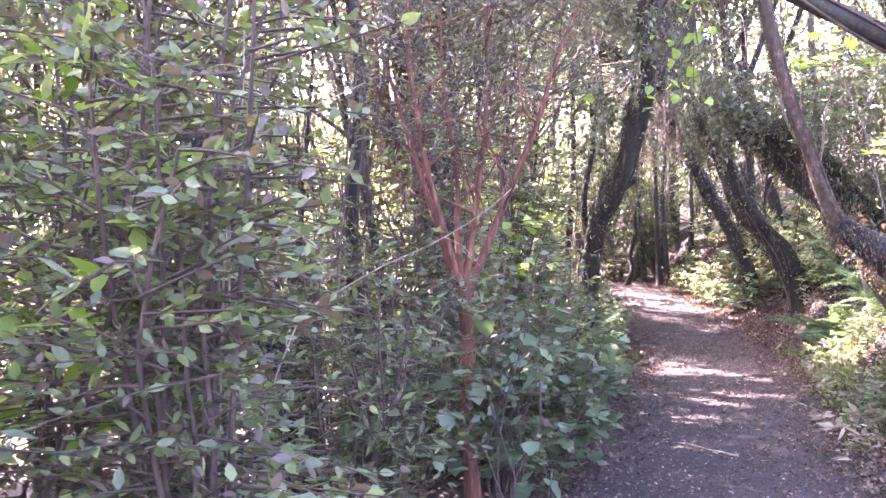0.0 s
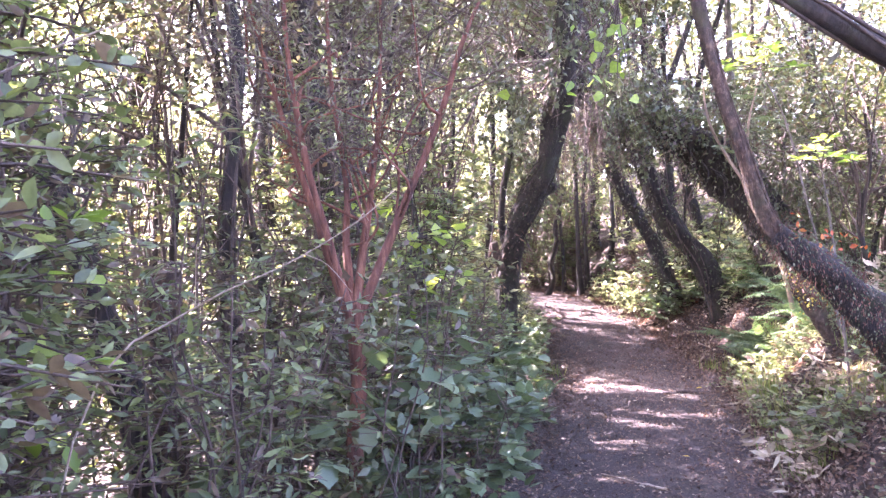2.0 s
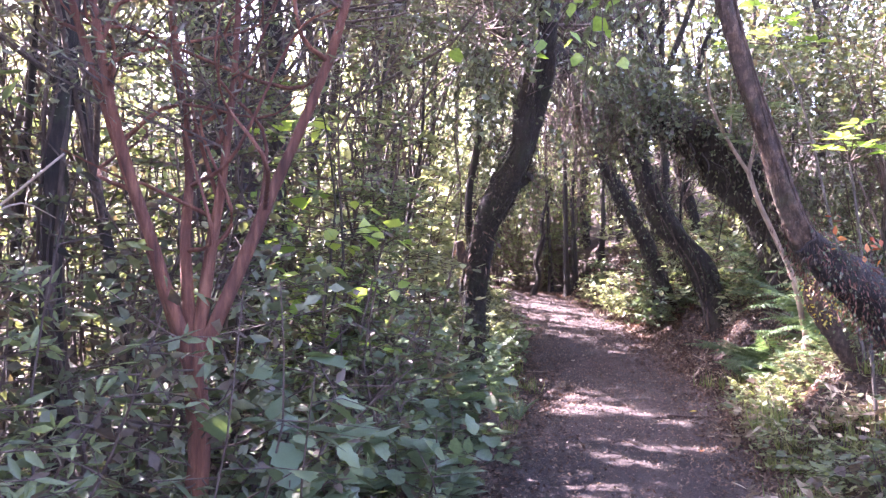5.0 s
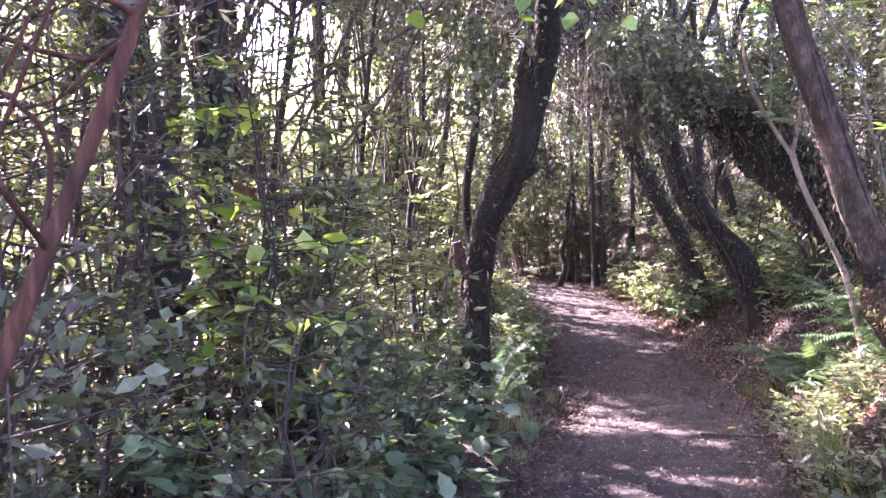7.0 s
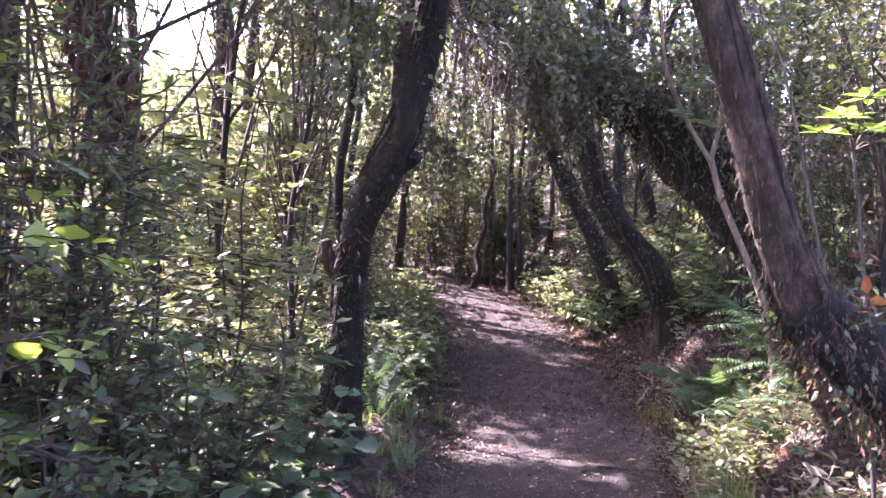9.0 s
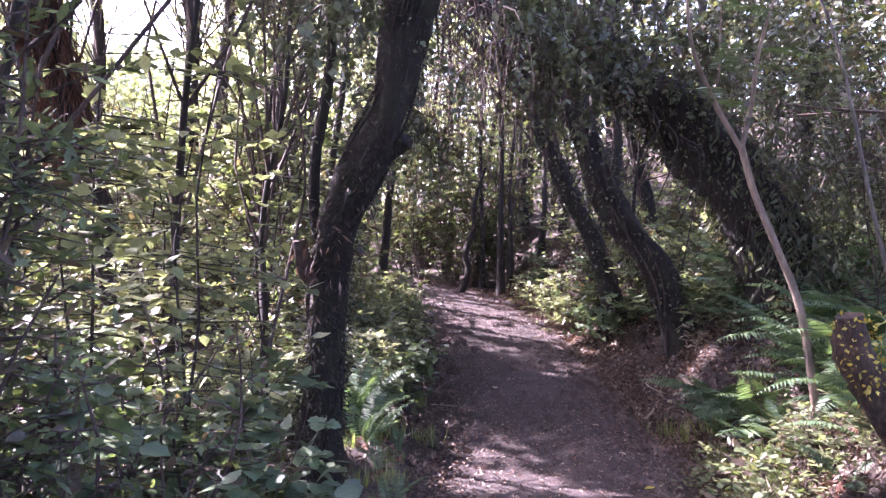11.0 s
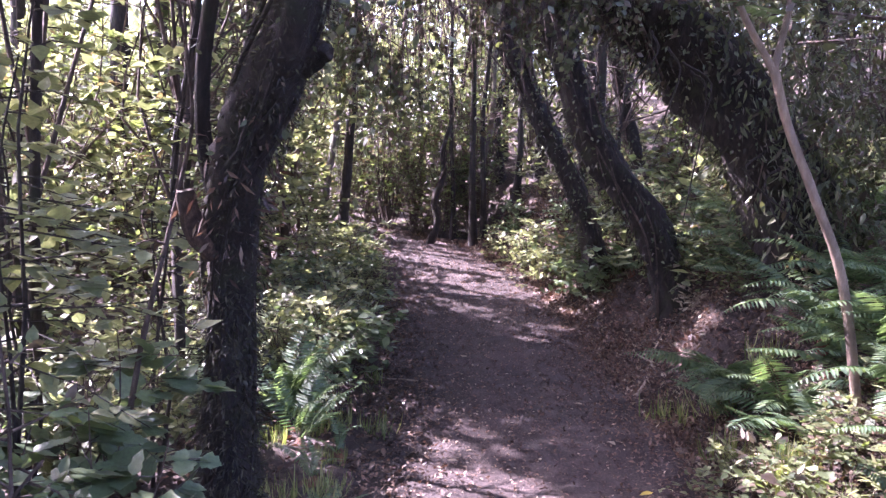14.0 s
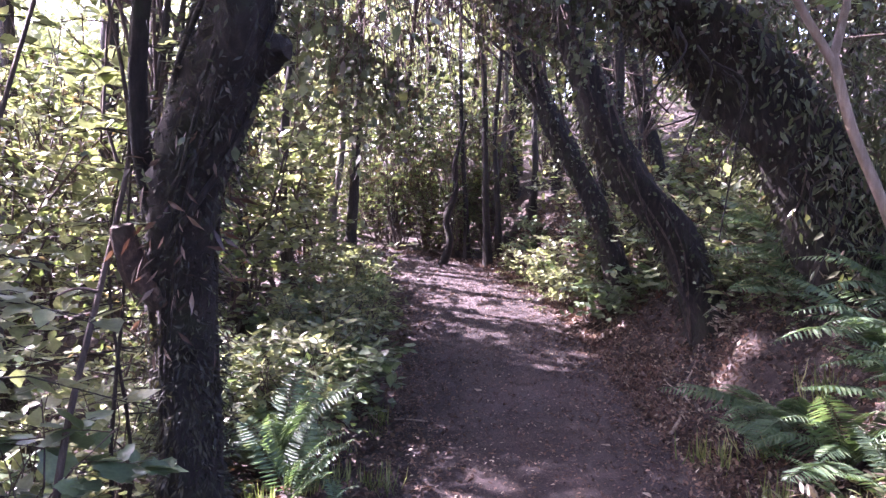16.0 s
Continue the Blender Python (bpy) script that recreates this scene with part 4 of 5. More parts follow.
# slender trees where the path bends
g = np.random.default_rng(71)
for k, (x, y, lx, r, h) in enumerate([(4.75, 19.3, -0.37, 0.062, 7), (4.5, 19.9, -0.25, 0.045, 7), (4.98, 19.6, -0.1, 0.05, 7), (5.2, 20.4, -0.15, 0.05, 7), (5.45, 19.4, 0.06, 0.06, 6.5), (5.7, 21.5, -0.2, 0.08, 8), (6.2, 20.6, -0.7, 0.09, 7),
                                     (2.55, 18.6, 0.3, 0.09, 6), (2.3, 20.0, 0.35, 0.07, 7), (1.7, 18.0, 0.1, 0.08, 7), (6.0, 17.6, -0.5, 0.08, 7), (6.6, 18.8, -0.1, 0.1, 8), (5.9, 16.2, -0.8, 0.09, 6), (7.2, 16.5, -0.3, 0.1, 7),
                                     (3.9, 24.2, 0.2, 0.07, 7), (4.6, 25, -0.2, 0.08, 8), (5.2, 23.6, 0.3, 0.07, 8), (6.3, 24.0, 0.1, 0.09, 8)]):
    z = gz(x, y)
    pts = [(x + lx * u + g.normal() * 0.07, y + g.normal() * 0.08, z - 0.1 + h * u, 0.78 * r * (1.15 - 0.65 * u)) for u in (0, 0.14, 0.3, 0.5, 0.75, 1.0)]
    pts[0] = (x, y, z - 0.1, r * 1.4)
    e = tree("slender_tree", x, y, "slender dark-barked forest tree with a thin crown")
    e["group"] = "slender trees at the bend"
    t = Geo()
    trunk(t, pts, 9, 0.1, 4, 100 + k, 26)
    woody("trunk", t, M_BARK_GREY if k % 5 == 3 else M_BARK_DARK, e)
    t, w = Geo(), Geo()
    crown(t, w, g, (x + lx, y, z + h), (1.6, 1.6, 1.3), 34, 60, "oval", 0.14, 0.34, pts[-2][:3])
    for u in (2, 3, 4):
        b = np.array(pts[u][:3])
        for _ in range(2):
            c = b + (g.normal() * 0.7, g.normal() * 0.7, g.uniform(0.1, 0.7))
            tube(w, np.c_[spline([b, (b + c) / 2 + g.normal(size=3) * 0.08, c], 6), np.linspace(0.014, 0.004, 6)], 4, cap=False)
            leaf_clump(t, g, c, 22, 0.22, "oval", 0.08)
    leafy("crown", t, M_LEAF_CANOPY, e)
    woody("branchwork", w, M_TWIG, e, False)["kind"] = "stuff"
# crooked dark stem at the far bend
leaning_tree("crooked_stem", [(4.0, 19.6, 0.5, 0.07), (4.16, 19.5, 1.0, 0.055), (4.1, 19.5, 1.35, 0.05), (4.24, 19.5, 1.8, 0.045), (4.22, 19.5, 2.2, 0.04), (4.4, 19.5, 2.9, 0.03)], "crooked dark stem beside the bend", M_BARK_DARK, 72, 8, 60, None, 60)


# ---- low-crowned young trees ----
def young_tree(k, x, y, h, mat, label, kind="small", size=0.06):
    g = np.random.default_rng(1200 + k)
    z = gz(x, y)
    e = tree("young_tree", x, y, label)
    e["group"] = "young trees"
    lx, ly = g.normal(size=2) * 0.25
    pts = [(x + lx * u + g.normal() * 0.05, y + ly * u + g.normal() * 0.05, z - 0.1 + h * u, 0.028 * (1.25 - 0.85 * u)) for u in (0, 0.2, 0.45, 0.7, 1.0)]
    t = Geo()
    trunk(t, pts, 8, 0.14, 3, 1200 + k, 24)
    woody("trunk", t, M_BARK_DARK, e)
    t, w = Geo(), Geo()
    crown(t, w, g, (x + lx, y + ly, z + h * 0.97), (1.15, 1.15, 0.9), 32, 85, kind, size, 0.24, spline(pts, 20)[8:, :3])
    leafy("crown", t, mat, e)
    woody("branchwork", w, M_TWIG, e, False)["kind"] = "stuff"


DULL = "young tree with a low crown of fine brownish foliage"
DARK = "young tree with a low crown of small dark leaves"
# the sunlit look of these crowns comes from a paler leaf colour
PALE = "young tree with a low crown coloured pale as if sunlit"
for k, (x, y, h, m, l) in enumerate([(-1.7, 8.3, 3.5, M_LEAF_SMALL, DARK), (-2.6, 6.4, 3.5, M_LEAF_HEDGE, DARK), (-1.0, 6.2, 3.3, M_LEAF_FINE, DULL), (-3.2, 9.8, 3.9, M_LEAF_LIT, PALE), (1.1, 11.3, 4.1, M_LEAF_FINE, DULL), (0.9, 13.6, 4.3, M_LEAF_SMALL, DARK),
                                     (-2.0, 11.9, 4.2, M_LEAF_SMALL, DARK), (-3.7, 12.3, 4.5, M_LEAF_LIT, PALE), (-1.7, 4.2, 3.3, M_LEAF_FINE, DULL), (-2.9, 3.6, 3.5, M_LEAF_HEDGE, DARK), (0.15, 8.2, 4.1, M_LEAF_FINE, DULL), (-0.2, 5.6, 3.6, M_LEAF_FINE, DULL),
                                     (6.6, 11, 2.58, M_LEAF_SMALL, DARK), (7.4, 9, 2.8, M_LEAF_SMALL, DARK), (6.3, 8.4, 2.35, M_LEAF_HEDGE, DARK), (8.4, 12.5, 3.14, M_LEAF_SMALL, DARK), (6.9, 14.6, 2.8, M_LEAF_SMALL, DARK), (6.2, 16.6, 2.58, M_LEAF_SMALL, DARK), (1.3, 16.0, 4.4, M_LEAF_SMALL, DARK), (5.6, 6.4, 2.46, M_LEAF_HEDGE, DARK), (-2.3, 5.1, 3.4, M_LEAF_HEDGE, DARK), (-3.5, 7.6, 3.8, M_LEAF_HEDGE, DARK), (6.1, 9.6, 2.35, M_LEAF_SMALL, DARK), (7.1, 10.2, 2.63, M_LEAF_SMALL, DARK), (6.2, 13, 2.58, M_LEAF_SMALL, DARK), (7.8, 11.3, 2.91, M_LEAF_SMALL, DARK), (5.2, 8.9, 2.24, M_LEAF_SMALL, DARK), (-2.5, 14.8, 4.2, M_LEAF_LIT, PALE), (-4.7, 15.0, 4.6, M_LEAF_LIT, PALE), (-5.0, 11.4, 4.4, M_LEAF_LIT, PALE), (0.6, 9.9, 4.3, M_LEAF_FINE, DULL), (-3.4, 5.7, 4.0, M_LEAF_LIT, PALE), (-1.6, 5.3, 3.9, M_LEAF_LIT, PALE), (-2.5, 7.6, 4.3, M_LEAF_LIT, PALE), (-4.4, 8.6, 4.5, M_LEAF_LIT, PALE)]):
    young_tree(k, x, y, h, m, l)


# ---- canopy trees around, their unseen crowns added to shade the path ----
def canopy_tree(seed, x, y, h=6.5, r=0.11, n=80, dense=55, lean=0.9):
    g = np.random.default_rng(seed)
    e = tree("canopy_tree", x, y, "dark-trunked forest tree, leafy spreading crown added unseen for shade")
    e["group"] = "forest trees"
    lx, ly = g.normal(size=2) * lean
    z = gz(x, y)
    pts = [(x + lx * u * u + g.normal() * 0.1 * u, y + ly * u * u + g.normal() * 0.1 * u, z - 0.15 + h * u, r * (1.3 - 0.8 * u)) for u in (0, 0.08, 0.25, 0.5, 0.75, 1.0)]
    t = Geo()
    trunk(t, pts, 12, 0.13, 5, seed, 40)
    woody("trunk", t, M_BARK_DARK, e)
    t, w = Geo(), Geo()
    crown(t, w, g, (x + lx, y + ly, z + h), (2.5, 2.5, 1.7), n, dense, "small", 0.19, 0.42, spline(pts, 20)[11:, :3])
    leafy("crown", t, M_LEAF_CANOPY, e)
    woody("branchwork", w, M_TWIG, e, False)["kind"] = "stuff"
    return e


# crowns are denser on the sun side, to deepen the path's shade
for k, (x, y, h) in enumerate([(-2.6, 9.4, 6.3), (-3.4, 13.2, 7.0), (-5.6, 8.0, 6.5), (-4.4, 4.6, 6.0), (-2.6, 2.6, 5.6), (0.8, 16.6, 8.5), (-0.2, 19.0, 8.5), (-4.6, 18.6, 8.5), (7.4, 14.2, 6.5), (8.2, 10.2, 6.0), (7.6, 6.2, 6.5), (6.6, 2.0, 6.5), (5.6, -2.4, 7.0),
                               (-3.2, -2.2, 6.5), (-0.6, -6.0, 7.0), (10.8, 12.4, 6.5), (1.4, 23.4, 7.5), (8.4, 22.4, 7.0), (-8.4, 4.2, 6.5), (0.0, 6.6, 6.8), (0.9, 20.8, 7.5), (-0.9, 10.2, 7.6), (-2.0, 18.5, 8.0), (-0.4, 17.2, 7.4)]):
    canopy_tree(201 + k, x, y, h, 0.07 + 0.015 * (k % 4), 100 if -4.2 < x < 1.2 and y > 5 else 75)


# ---- shrubs ----
HEDGE = "dense green hedge-like shrub with small glossy leaves"
k = 300
for x, y, h, s in [(-1.35, 1.9, 2.4, 0.8), (-0.75, 2.5, 2.5, 0.75), (-1.7, 3.0, 2.9, 0.9), (-0.75, 3.2, 2.2, 0.5), (-1.1, 3.9, 2.7, 0.8), (-2.3, 4.2, 3.0, 0.9), (-1.9, 2.0, 2.8, 0.8), (-2.7, 2.7, 3.0, 0.9), (-1.05, 1.35, 1.9, 0.6), (-1.6, 4.9, 3.2, 0.8), (-2.4, 5.6, 3.3, 0.9), (0.0, 5.9, 3.0, 0.6), (0.6, 6.9, 3.0, 0.55), (-0.42, 2.0, 2.1, 0.4)]:
    k += 1
    shrub("hedge_shrub", x, y, k, HEDGE, M_LEAF_HEDGE, "lance" if k % 2 else "oval", 0.062 if k % 2 else 0.043, h * 1.05, s, 11, 34, 12, walkside=True, group="shrubs along the path", twig_len=0.42, start=0.2, stem_r=0.012)
for x, y, h, s in [(-0.95, 2.2, 2.0, 0.6), (-1.5, 2.6, 2.1, 0.6), (-0.9, 2.95, 2.3, 0.5)]:
    k += 1
    shrub("bright_shrub", x, y, k, "shrub with large bright green leaves at its tips", M_LEAF_BRIGHT, "oval", 0.09, h, s, 6, 8, 8, walkside=True, group="shrubs along the path", start=0.5, flat=0.8, single=True)
# small-leaved twiggy shrubs round the red-barked one
for x, y, h, s in [(-0.1, 5.4, 1.9, 0.7), (0.65, 5.9, 1.6, 0.6), (0.45, 5.1, 1.2, 0.5), (-0.9, 5.8, 2.2, 0.8), (0.75, 6.8, 1.5, 0.55), (1.05, 7.5, 1.3, 0.5), (0.2, 6.5, 2.1, 0.7), (-1.6, 5.4, 2.6, 0.8), (-0.6, 7.2, 2.3, 0.8), (-0.5, 6.0, 2.9, 0.7), (-1.3, 6.7, 3.0, 0.8), (0.0, 7.8, 2.6, 0.7), (-0.2, 4.95, 1.7, 0.6), (-1.2, 4.5, 2.6, 0.6)]:
    k += 1
    shrub("twiggy_shrub", x, y, k, "twiggy undergrowth shrub with small olive leaves", M_LEAF_SMALL if k % 3 == 0 else M_LEAF_HEDGE, "oval", 0.05, h, s, 9, 20, 11, walkside=True, group="shrubs along the path", twig_len=0.36, start=0.1)
# broad-leaved plants low beside the path
for x, y, h, s in [(0.42, 4.6, 1.15, 0.5), (0.75, 5.3, 1.0, 0.45), (0.55, 6.0, 1.15, 0.5), (0.95, 6.4, 0.9, 0.45), (0.7, 7.0, 1.2, 0.55), (1.15, 7.3, 0.9, 0.45), (0.95, 8.0, 1.15, 0.5), (1.3, 8.3, 0.85, 0.4), (0.5, 8.2, 1.3, 0.55), (0.1, 7.4, 1.3, 0.55), (0.6, 9.0, 1.2, 0.5), (1.1, 8.9, 1.0, 0.4),
                   (-0.2, 8.6, 1.3, 0.6), (0.15, 5.6, 1.2, 0.5), (-0.35, 6.3, 1.3, 0.5), (0.15, 9.6, 1.2, 0.5)]:
    k += 1
    shrub("broad_leaved_shrub", x, y, k, "low shrub with broad grey-green toothed leaves", M_LEAF_BROAD, "lobed", 0.1, h, s, 6, 8, 7, walkside=True, group="broad-leaved undergrowth", twig_len=0.3, flat=0.85, lift=0.25, start=0.3, stem_r=0.007, single=k % 2 == 0)
for x, y, h in [(0.5, 6.1, 2.35), (0.25, 6.6, 2.5)]:
    k += 1
    shrub("broad_leaved_sapling", x, y, k, "thin dark-stemmed sapling with large backlit green leaves", M_LEAF_BRIGHT, "heart", 0.105, h, 0.25, 2, 13, 4, M_BARK_DARK, "sapling", "thin saplings", True, twig_len=0.4, flat=0.8, lift=0.2, start=0.4, stem_r=0.01, single=True)
# twiggy growth round the red stem
for x, y, h, s in [(-0.25, 3.6, 1.6, 0.5), (-0.15, 4.05, 1.5, 0.4), (-0.5, 4.3, 2.1, 0.5)]:
    k += 1
    shrub("fine_twiggy_shrub", x, y, k, "sparse twiggy shrub with narrow green leaves", M_LEAF_HEDGE, "lance", 0.06, h, s, 7, 20, 9, walkside=True, group="shrubs along the path", twig_len=0.36, start=0.2, stem_r=0.008)
# large-leaved plant that reaches out in front of the red stems
for x, y, h in [(0.4, 4.15, 1.5), (0.0, 3.9, 1.2)]:
    k += 1
    shrub("broad_leaved_shrub", x, y, k, "thin shrub with large grey-green lobed leaves held flat", M_LEAF_BROAD, "lobed", 0.1, h, 0.38, 4, 4, 3, walkside=True, group="broad-leaved undergrowth", twig_len=0.34, flat=0.85, lift=0.2, start=0.55, stem_r=0.006, single=True)
# thin saplings with layered leaves
for x, y, h in [(0.55, 8.3, 2.7), (0.95, 8.75, 2.3), (0.1, 8.9, 2.8), (0.75, 9.6, 2.6), (-0.5, 9.4, 2.9), (1.15, 10.2, 2.4), (0.3, 10.4, 2.9), (-1.0, 8.4, 2.8)]:
    k += 1
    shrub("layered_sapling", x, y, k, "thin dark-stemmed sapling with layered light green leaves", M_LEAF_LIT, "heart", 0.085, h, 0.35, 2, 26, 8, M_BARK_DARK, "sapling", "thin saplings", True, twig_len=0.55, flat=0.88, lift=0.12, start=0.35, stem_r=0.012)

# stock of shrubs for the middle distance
# both lit shrubs wear the leaf colour that has sunlight mixed in
stock = [shrub("lit_shrub", -1.4, 10.4, 401, "forest shrub coloured yellow-green as if sunlit", M_LEAF_LIT, "heart", 0.075, 2.3, 0.9, 8, 17, 10, flat=0.75, start=0.12),
         shrub("lit_shrub", -0.9, 12.6, 402, "forest shrub coloured pale green as if sunlit", M_LEAF_LIT, "oval", 0.085, 2.0, 0.9, 8, 17, 10, flat=0.7, start=0.1),
         shrub("forest_shrub", 0.9, 12.2, 403, "dense small-leaved forest shrub", M_LEAF_HEDGE, "oval", 0.06, 1.9, 0.8, 9, 16, 11, start=0.1),
         shrub("forest_shrub", 0.4, 14.2, 404, "olive small-leaved forest shrub", M_LEAF_SMALL, "oval", 0.065, 2.2, 0.85, 9, 16, 10, start=0.12)]
spots = [(-2.6, 7.2), (-3.2, 8.6), (-2.1, 8.8), (-3.6, 10.6), (-2.4, 11.6), (-3.9, 12.6), (-1.7, 13.9), (-2.9, 14.9), (-0.4, 13.6), (-4.6, 9.4), (-5.2, 11.2), (-4.4, 14.2), (-0.9, 16.4), (0.7, 16.2), (1.3, 15.0), (-2.0, 17.0), (0.0, 18.0), (-3.4, 6.0), (-3.2, 4.8),
         (1.6, 17.2), (-6.2, 9.8), (-5.0, 6.2), (-3.8, 16.6), (-1.2, 19.2), (1.0, 19.6), (-3.0, 20.4), (-5.6, 18), (1.9, 20.8), (-4.4, 3.4), (-5.8, 4.4), (-0.6, 14.8), (0.3, 15.4), (-1.9, 15.6), (-2.9, 13.0), (-1.2, 12.0), (-3.0, 11.0), (-0.2, 16.6), (-1.6, 18.0), (-4.0, 17.6), (0.8, 14.0), (1.0, 17.8)]
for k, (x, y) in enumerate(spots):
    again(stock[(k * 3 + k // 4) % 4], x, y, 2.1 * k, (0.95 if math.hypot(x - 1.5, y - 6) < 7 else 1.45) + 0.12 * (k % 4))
# hillside shrubs over the bank
dark = [shrub("hillside_shrub", 6.6, 9.6, 411, "dark small-leaved shrub on the hillside", M_LEAF_SMALL, "oval", 0.055, 2.4, 0.95, 9, 18, 11, start=0.1),
        shrub("hillside_shrub", 5.9, 9.2, 412, "olive shrub on the hillside above the bank", M_LEAF_HEDGE, "oval", 0.055, 2.0, 0.85, 8, 20, 10, start=0.12)]
for k, (x, y) in enumerate([(6.0, 10.6), (7.2, 10.8), (6.8, 8.2), (7.9, 9.0), (5.7, 7.2), (6.8, 6.4), (7.4, 12.2), (8.4, 11.4), (6.9, 13.4), (6.6, 15.0), (7.9, 13.8), (8.8, 15.2), (7.2, 16.8), (6.5, 17.8), (8.2, 18.2), (5.6, 5.6), (6.2, 4.2), (9.6, 10.4), (7.4, 20.4), (9.4, 13), (8.2, 6.4), (9.6, 17.0)]):
    again(dark[k % 2], x, y, 1.9 * k, (0.9 if x < 7 else 1.35) + 0.1 * (k % 4))
# tangle past the bend
thin = shrub("thin_stemmed_thicket", 3.2, 21.8, 421, "thicket of thin upright green stems and leaves", M_LEAF_HEDGE, "oval", 0.09, 3.2, 0.9, 16, 12, 8, start=0.15)
for k, (x, y) in enumerate([(4.0, 21.2), (4.6, 20.9), (3.8, 22.6), (2.9, 23.6), (4.9, 22.4), (5.4, 21.8), (2.2, 24.8), (3.2, 25.0), (5.8, 23.6), (4.4, 24.4), (0.2, 20.2), (-1.0, 21.6), (6.4, 22.0), (-2.6, 21.2), (3.5, 20.9), (4.3, 20.2), (1.9, 18.9), (5.0, 20.6)]):
    again(thin, x, y, 2.3 * k, 0.9 + 0.08 * (k % 3))
for k, (x, y) in enumerate([(3.9, 20.4), (4.5, 20.1), (3.4, 21.4), (2.9, 22.2), (5.0, 20.1), (4.2, 21.0), (2.3, 22.9)]):
    again(dark[k % 2], x, y, 1.1 * k, 0.6 + 0.08 * (k % 3))
# low plants along the path's far edge
low = [shrub("low_plant", 2.35, 12.9, 431, "low light green broad-leaved plant at the path edge", M_LEAF_BROAD, "heart", 0.085, 0.6, 0.4, 7, 8, 7, flat=0.8, start=0.15, stem_r=0.006),
       shrub("low_plant", 1.95, 12.0, 432, "low light green leafy plant at the path edge", M_LEAF_LIT, "oval", 0.075, 0.75, 0.45, 8, 9, 8, flat=0.75, start=0.15, stem_r=0.006)]
for k, (x, y) in enumerate([(2.2, 13.6), (2.5, 14.3), (1.75, 12.8), (1.5, 12.0), (2.0, 11.5), (2.65, 15.0), (2.2, 15.2), (2.7, 16.2), (1.6, 13.6), (2.3, 16.8), (1.4, 11.2), (1.2, 10.6), (2.75, 17.6), (2.2, 18.6), (2.4, 19.8), (1.1, 12.8), (1.7, 14.6), (0.9, 11.4), (2.3, 12.4), (2.05, 13.1), (2.4, 13.9), (1.9, 14.0), (2.55, 15.6), (2.0, 15.8), (1.6, 12.5), (1.3, 13.2), (2.1, 14.5), (1.85, 11.8), (2.6, 16.6), (2.5, 17.2), (0.6, 10.4), (0.2, 11.9), (-0.4, 10.8), (0.5, 12.9), (-0.3, 12.2), (0.9, 10.0), (-0.8, 9.6), (1.2, 11.6),
                            (5.25, 15.4), (5.1, 16.4), (5.3, 17.2), (5.0, 18.2), (5.6, 16.6), (5.7, 15.4), (5.35, 18.8), (5.9, 14.4), (5.4, 14.8), (5.0, 17.2), (5.8, 17.8), (6.2, 13.6), (6.3, 12.6)]):
    again(low[k % 2], x, y, 1.3 * k, 0.8 + 0.1 * (k % 4))


# ---- ferns ----
def frond_mesh(seed, length, pairs, wide, arch):
    g = np.random.default_rng(seed)
    geo = Geo()
    t = np.linspace(0, 1, 14)
    ln = np.c_[length * t * (1 - 0.12 * arch * t), 0.02 * length * np.sin(3 * t), length * arch * (0.9 * t - 0.95 * t * t)]
    tube(geo, np.c_[ln, np.linspace(0.004, 0.0012, 14)], 3, cap=False)
    u = np.linspace(0.12, 0.99, pairs)
    k = np.minimum((u * 13).astype(int), 12)
    p = ln[k] + (ln[k + 1] - ln[k]) * (u * 13 - k)[:, None]
    d = unit(ln[k + 1] - ln[k])
    w = wide * length * np.sin(np.pi * np.clip(u * 0.86 + 0.1, 0, 1)) ** 0.8
    for sgn in (1, -1):
        s = np.cross(d, (0, 0, 1)) * sgn
        way = unit(s) + d * 0.32 + g.normal(size=d.shape) * 0.06 + np.array([0, 0, -0.12])
        leaves(geo, "lance", p, way, np.cross(d, s) * -sgn + g.normal(size=d.shape) * 0.15, w, g, 0.55)
    return geo.mesh("frond", M_LEAF_FERN)


FRONDS = [frond_mesh(501, 0.62, 26, 0.16, 0.75), frond_mesh(502, 0.55, 24, 0.15, 1.0), frond_mesh(503, 0.7, 28, 0.17, 0.55), frond_mesh(504, 0.6, 26, 0.2, 0.35)]


def fern(x, y, n, scale, seed, label, pitch=(10, 50), face=None, dz=0.0, group="ferns"):
    g = np.random.default_rng(seed)
    e = thing("fern", (x, y, gz(x, y) + dz), label, "fern", group)
    for i in range(n):
        a = (g.uniform(0, 360) if face is None else face + g.normal() * 55)
        f = part("frond", FRONDS[g.integers(0, 4)], e)
        f.matrix_basis = pose(0, 0, 0.01, g.normal() * 12, -g.uniform(*pitch), a) @ Matrix.Scale(scale * g.uniform(0.75, 1.15), 4)
    t = Geo()
    tube(t, [(0, 0, -0.06 - dz, 0.045), (0, 0, -dz * 0.5, 0.04), (0, 0, 0.0, 0.035), (0, 0, 0.04, 0.015)], 7, 0.2, 3, seed)
    part("crown", t.mesh("crown", M_ROOT, True), e)
    return e


